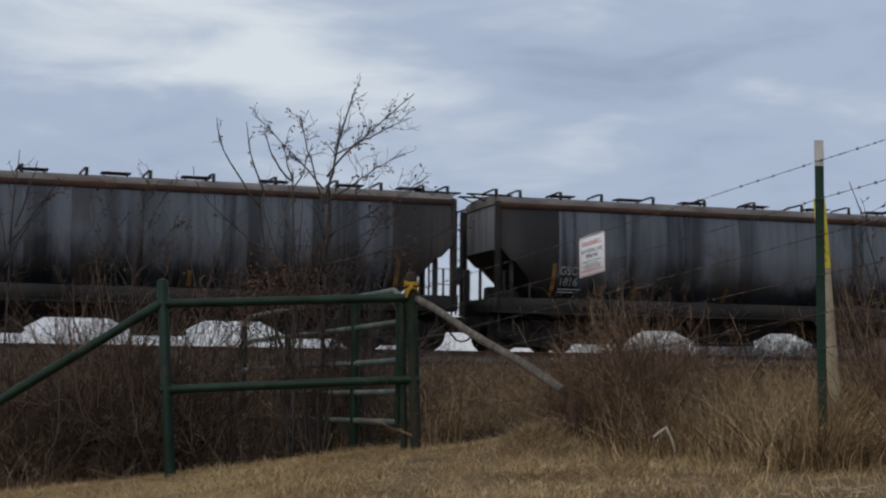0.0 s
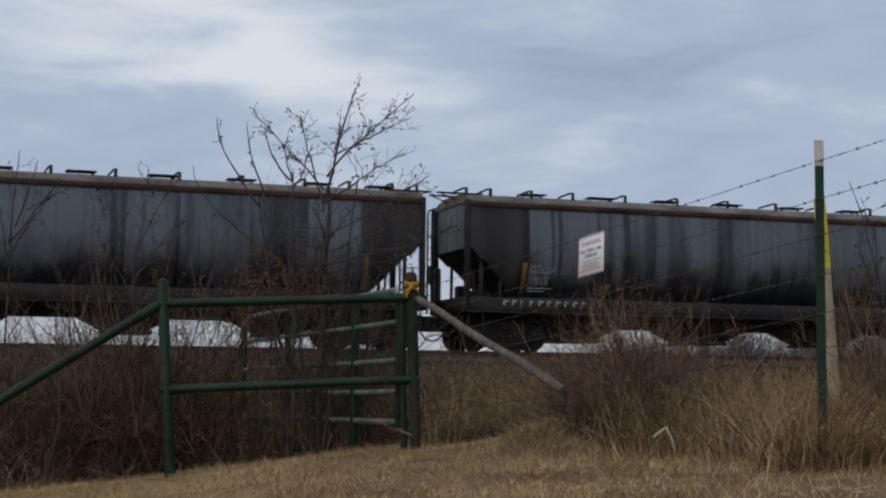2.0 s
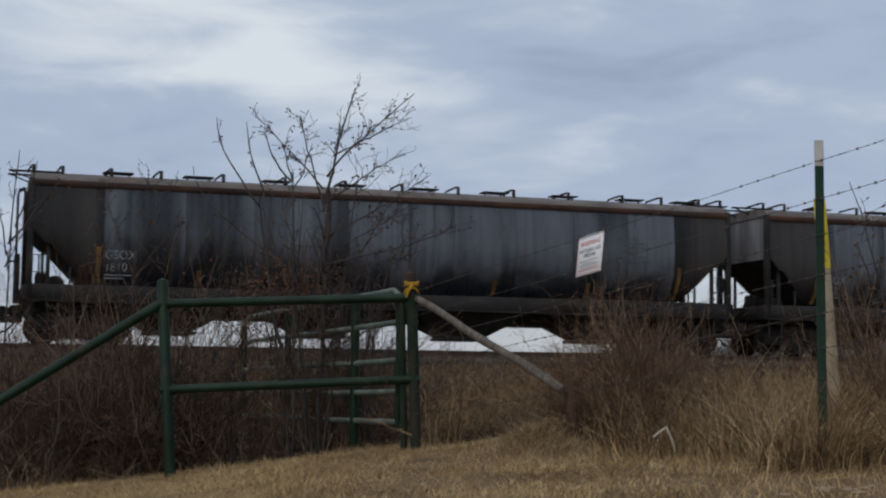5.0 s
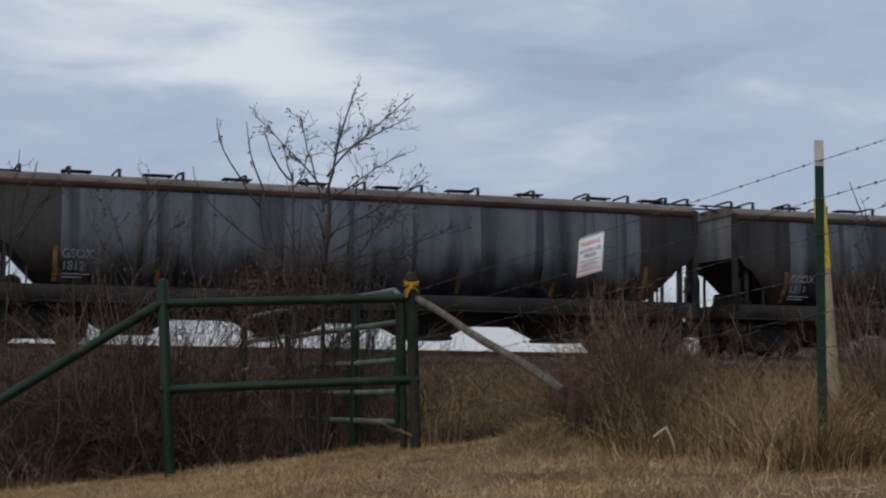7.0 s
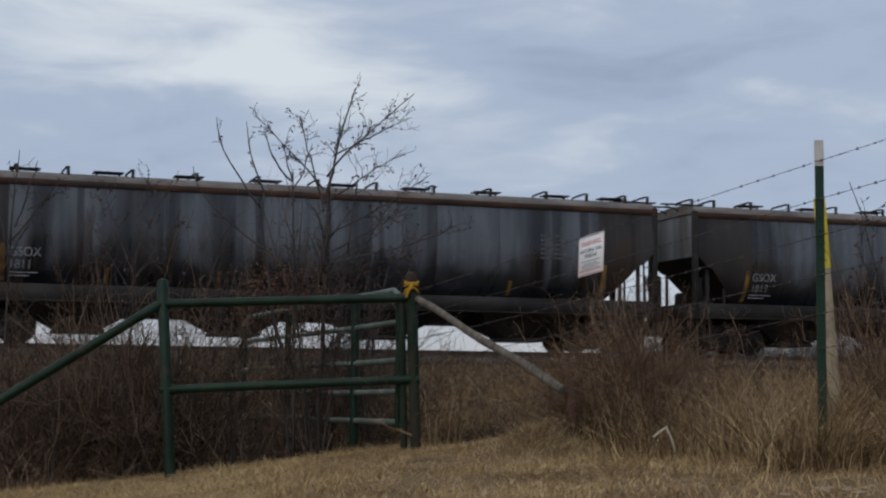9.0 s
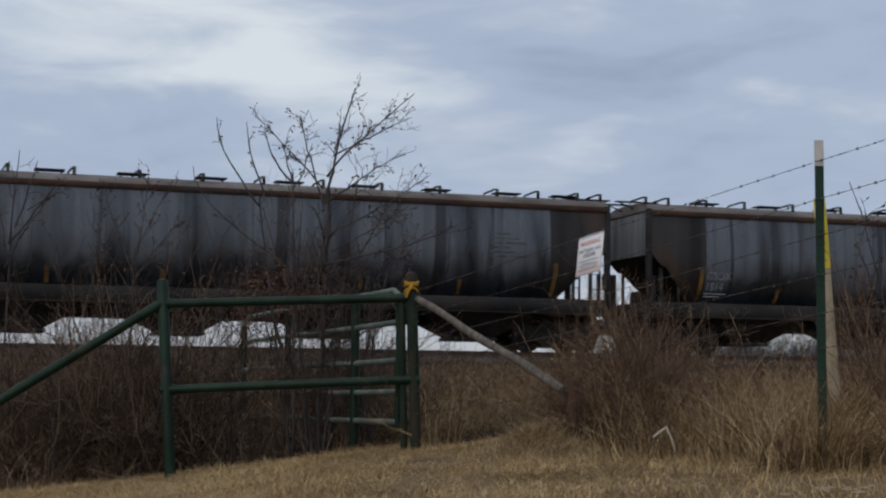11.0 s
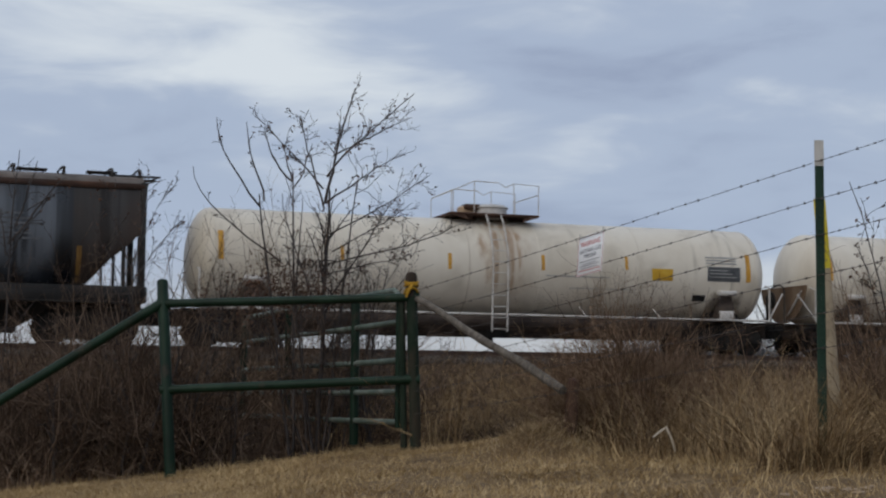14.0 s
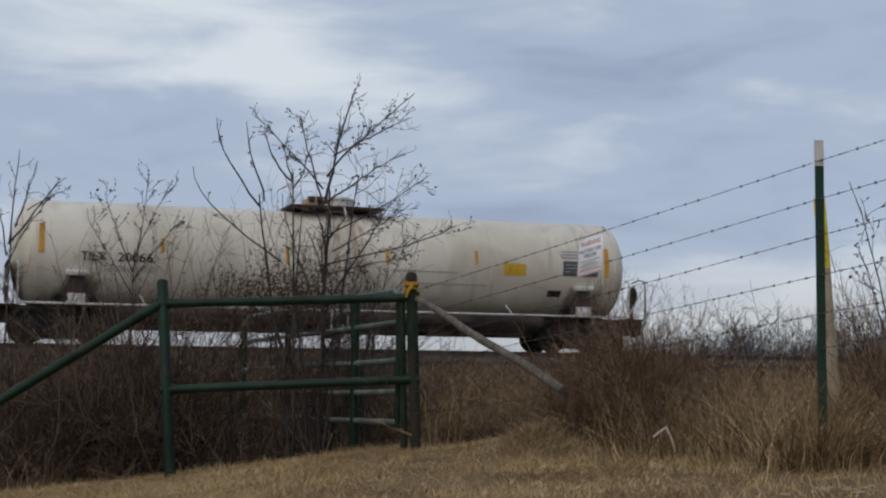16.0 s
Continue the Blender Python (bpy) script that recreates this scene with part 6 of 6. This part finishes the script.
    # brush beyond the track, its haze painted into the bark colour
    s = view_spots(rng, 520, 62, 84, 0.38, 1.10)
    thicket("distant_brush", "bare brush beyond the railway, greyed by painted haze", s, (rng.uniform(2.8, 4.6, len(s)) + 1.0 * (rng.uniform(0, 1, len(s)) < 0.15)) * np.interp(share(s), [0.38, 0.5, 0.66], [0.7, 0.85, 1.0]), 56, M_FARHAZE, 2, 0.030, 0.16, 0.14, 9, 0.36, 0.2, 4)

    def sward(name, label, spots, hmin, hmax, width, material, seed, lean=(0.1, 0.7), K=4):
        r = np.random.default_rng(seed)
        np.random.seed(seed)
        n = len(spots)
        base = np.stack([spots[:, 0], spots[:, 1], land(spots[:, 0], spots[:, 1]) - 0.01], 1)
        patch = 0.5 + 0.5 * np.sin(2.3 * spots[:, 0] + 1.7 * np.sin(1.9 * spots[:, 1])) * np.sin(1.6 * spots[:, 1] + 1.3 * np.sin(2.9 * spots[:, 0]))
        tall = r.uniform(hmin, hmax, n) * r.uniform(0.5, 1.0, n) * (0.55 + 0.6 * patch)
        wind = 2 * np.pi * patch * 1.5 + r.normal(0, 1.3, n)
        v, f = blades(base, tall, r.uniform(*lean, n), wind, r.uniform(0.4, 1.3, n) * width, K)
        return tagged(new(name, arrays(name, v, f, material)), label, "grass", kind="stuff")

    # mown turf in front, clumped
    s = view_spots(rng, 95000, 4.4, 12.0, -1.1, 1.1)
    bare = (s[:, 0] / s[:, 1] > 0.16 + 0.02 * np.sin(7 * s[:, 1])) & (s[:, 1] < 6.15 + 0.25 * np.sin(5 * s[:, 0])) & (rng.uniform(0, 1, len(s)) < 0.55)
    s = s[~bare]
    sward("short_grass", "short dry tan grass on the roadside bank", s, 0.03, 0.105, 0.0052, M_TURF, 61, (0.4, 1.6), 3)
    # tall grass along the fence
    edge = lambda x: np.interp(x, [-0.6, 0.0, 0.35, 0.62, 0.85, 1.2, 1.6, 2.5], [11.9, 11.5, 10.9, 10.0, 8.9, 7.9, 6.75, 6.5])
    s = view_spots(rng, 36000, 6.4, 15.0, 0.0, 1.12)
    s = s[s[:, 1] > edge(s[:, 0]) + rng.uniform(-0.25, 0.5, len(s))]
    weedy = s[:, 0] / s[:, 1] < 0.071 + rng.normal(0, 0.006, len(s))      # under the brace pole: dull weeds, no straw
    sward("tall_grass", "dull brown weeds under the brace pole", s[weedy & (s[:, 1] > 9.9)], 0.15, 0.55, 0.0055, M_BANKGRASS, 69, (0.3, 2.2), 5)
    s = s[~weedy]
    sward("tall_grass", "tall dry straw-coloured grass along the fence", s, 0.2, 0.8, 0.0055, M_STRAW, 62, (0.2, 2.2), 5)
    s = view_spots(rng, 3800, 12.0, 17.0, -0.26, 0.16)
    sward("tall_grass", "dry straw-coloured weeds behind the end of the gate", s, 0.2, 0.85, 0.0065, M_STRAW, 77, (0.2, 2.0), 5)
    s = view_spots(rng, 2600, 12.2, 15.0, -1.1, -0.5)
    sward("straw_stalks", "pale dry stalks among the thicket stems", s, 0.3, 0.9, 0.0045, M_PALETUFT, 78, (0.3, 2.2), 6)
    # pale stalks that stand out of it
    s = view_spots(rng, 5200, 6.9, 12.5, 0.28, 1.12)
    s = s[s[:, 1] > edge(s[:, 0]) + 0.1]
    sward("straw_stalks", "pale dry stalks standing in the tall grass", s, 0.3, 0.85, 0.003, M_PALETUFT, 67, (0.2, 2.2), 6)
    s = np.stack([rng.normal(1.75, 0.16, 1000), rng.normal(6.8, 0.1, 1000)], 1)
    sward("post_tuft", "dry grass tuft hiding the foot of the post", s, 0.2, 0.6, 0.005, M_STRAW, 68, (0.3, 1.6), 5)
    s = np.stack([rng.normal(2.03, 0.13, 900), rng.normal(7.5, 0.12, 900)], 1)
    sward("stake_tuft", "brown dry grass round the foot of the marker stake", s, 0.25, 0.72, 0.005, M_STRAW, 70, (0.2, 1.4), 5)
    # a bleached tuft flopped over the crest
    s = np.stack([rng.normal(0.55, 0.15, 1000), rng.normal(8.85, 0.14, 1000)], 1)
    sward("straw_tuft", "flopped tuft of bleached straw on the bank", s, 0.08, 0.22, 0.005, M_PALETUFT, 66, (0.9, 2.4), 5)
    s = view_spots(rng, 20000, 11.6, 30.0, -1.1, 1.1)
    s = s[open_to_gate(rng, s, 0.12)]
    sward("tall_grass", "dead grass among the shrubs", s, 0.25, 0.75, 0.006, M_BANKGRASS, 63, (0.5, 2.0), 5)
    s = view_spots(rng, 60000, 30.0, 44.0, -1.1, 1.15)
    w = across(s[:, 0], s[:, 1])
    s = s[(w < -3.1) & (w > -13)]
    sward("embankment_grass", "dead brown grass on the railway embankment", s, 0.2, 0.6, 0.016, M_BANKGRASS, 64, (0.4, 1.8))
    s = view_spots(rng, 3000, 11.5, 15.0, -1.12, -0.7)
    sward("tall_grass", "brown dead grass among the shrub stems", s, 0.2, 0.6, 0.006, M_REDSTRAW, 65, (0.4, 1.8), 5)


build_plants()


def build_bits():
    stalk = thing("broken_stalk", pose(1.18, 7.9, float(land(1.18, 7.9)) + 0.13), "bleached broken reed stalk lying in the grass", "stalk")
    part("stem", Geo().tube([(-0.07, 0, 0.0), (-0.03, 0.01, 0.03), (0.0, 0.0, 0.052), (0.024, -0.01, 0.0), (0.045, -0.01, -0.07)], [0.004, 0.007, 0.008, 0.006, 0.005], 8), M_PALE, stalk)
    rng = random.Random(9)
    for k in range(26):
        x, y, r = rng.uniform(1.22, 1.66), rng.uniform(5.45, 5.75), rng.choice((0.006, 0.007, 0.009, 0.012, 0.018))
        st = Geo().disc([(-0.3 * r, 0.75 * r), (0.1 * r, r), (0.35 * r, 0.8 * r), (0.5 * r, 0.25 * r)], 9, "z")
        st.v = [(a * rng.uniform(1.1, 1.5), b * rng.uniform(0.8, 1.1), c * rng.uniform(0.8, 1.1)) for a, b, c in st.v]
        tagged(part("limestone_pebble", st, M_STONE, at=pose(x, y, float(land(x, y)) + 0.01)), "pale limestone pebble on the bank", "stone", "pebbles on the bank")


build_bits()


motions()
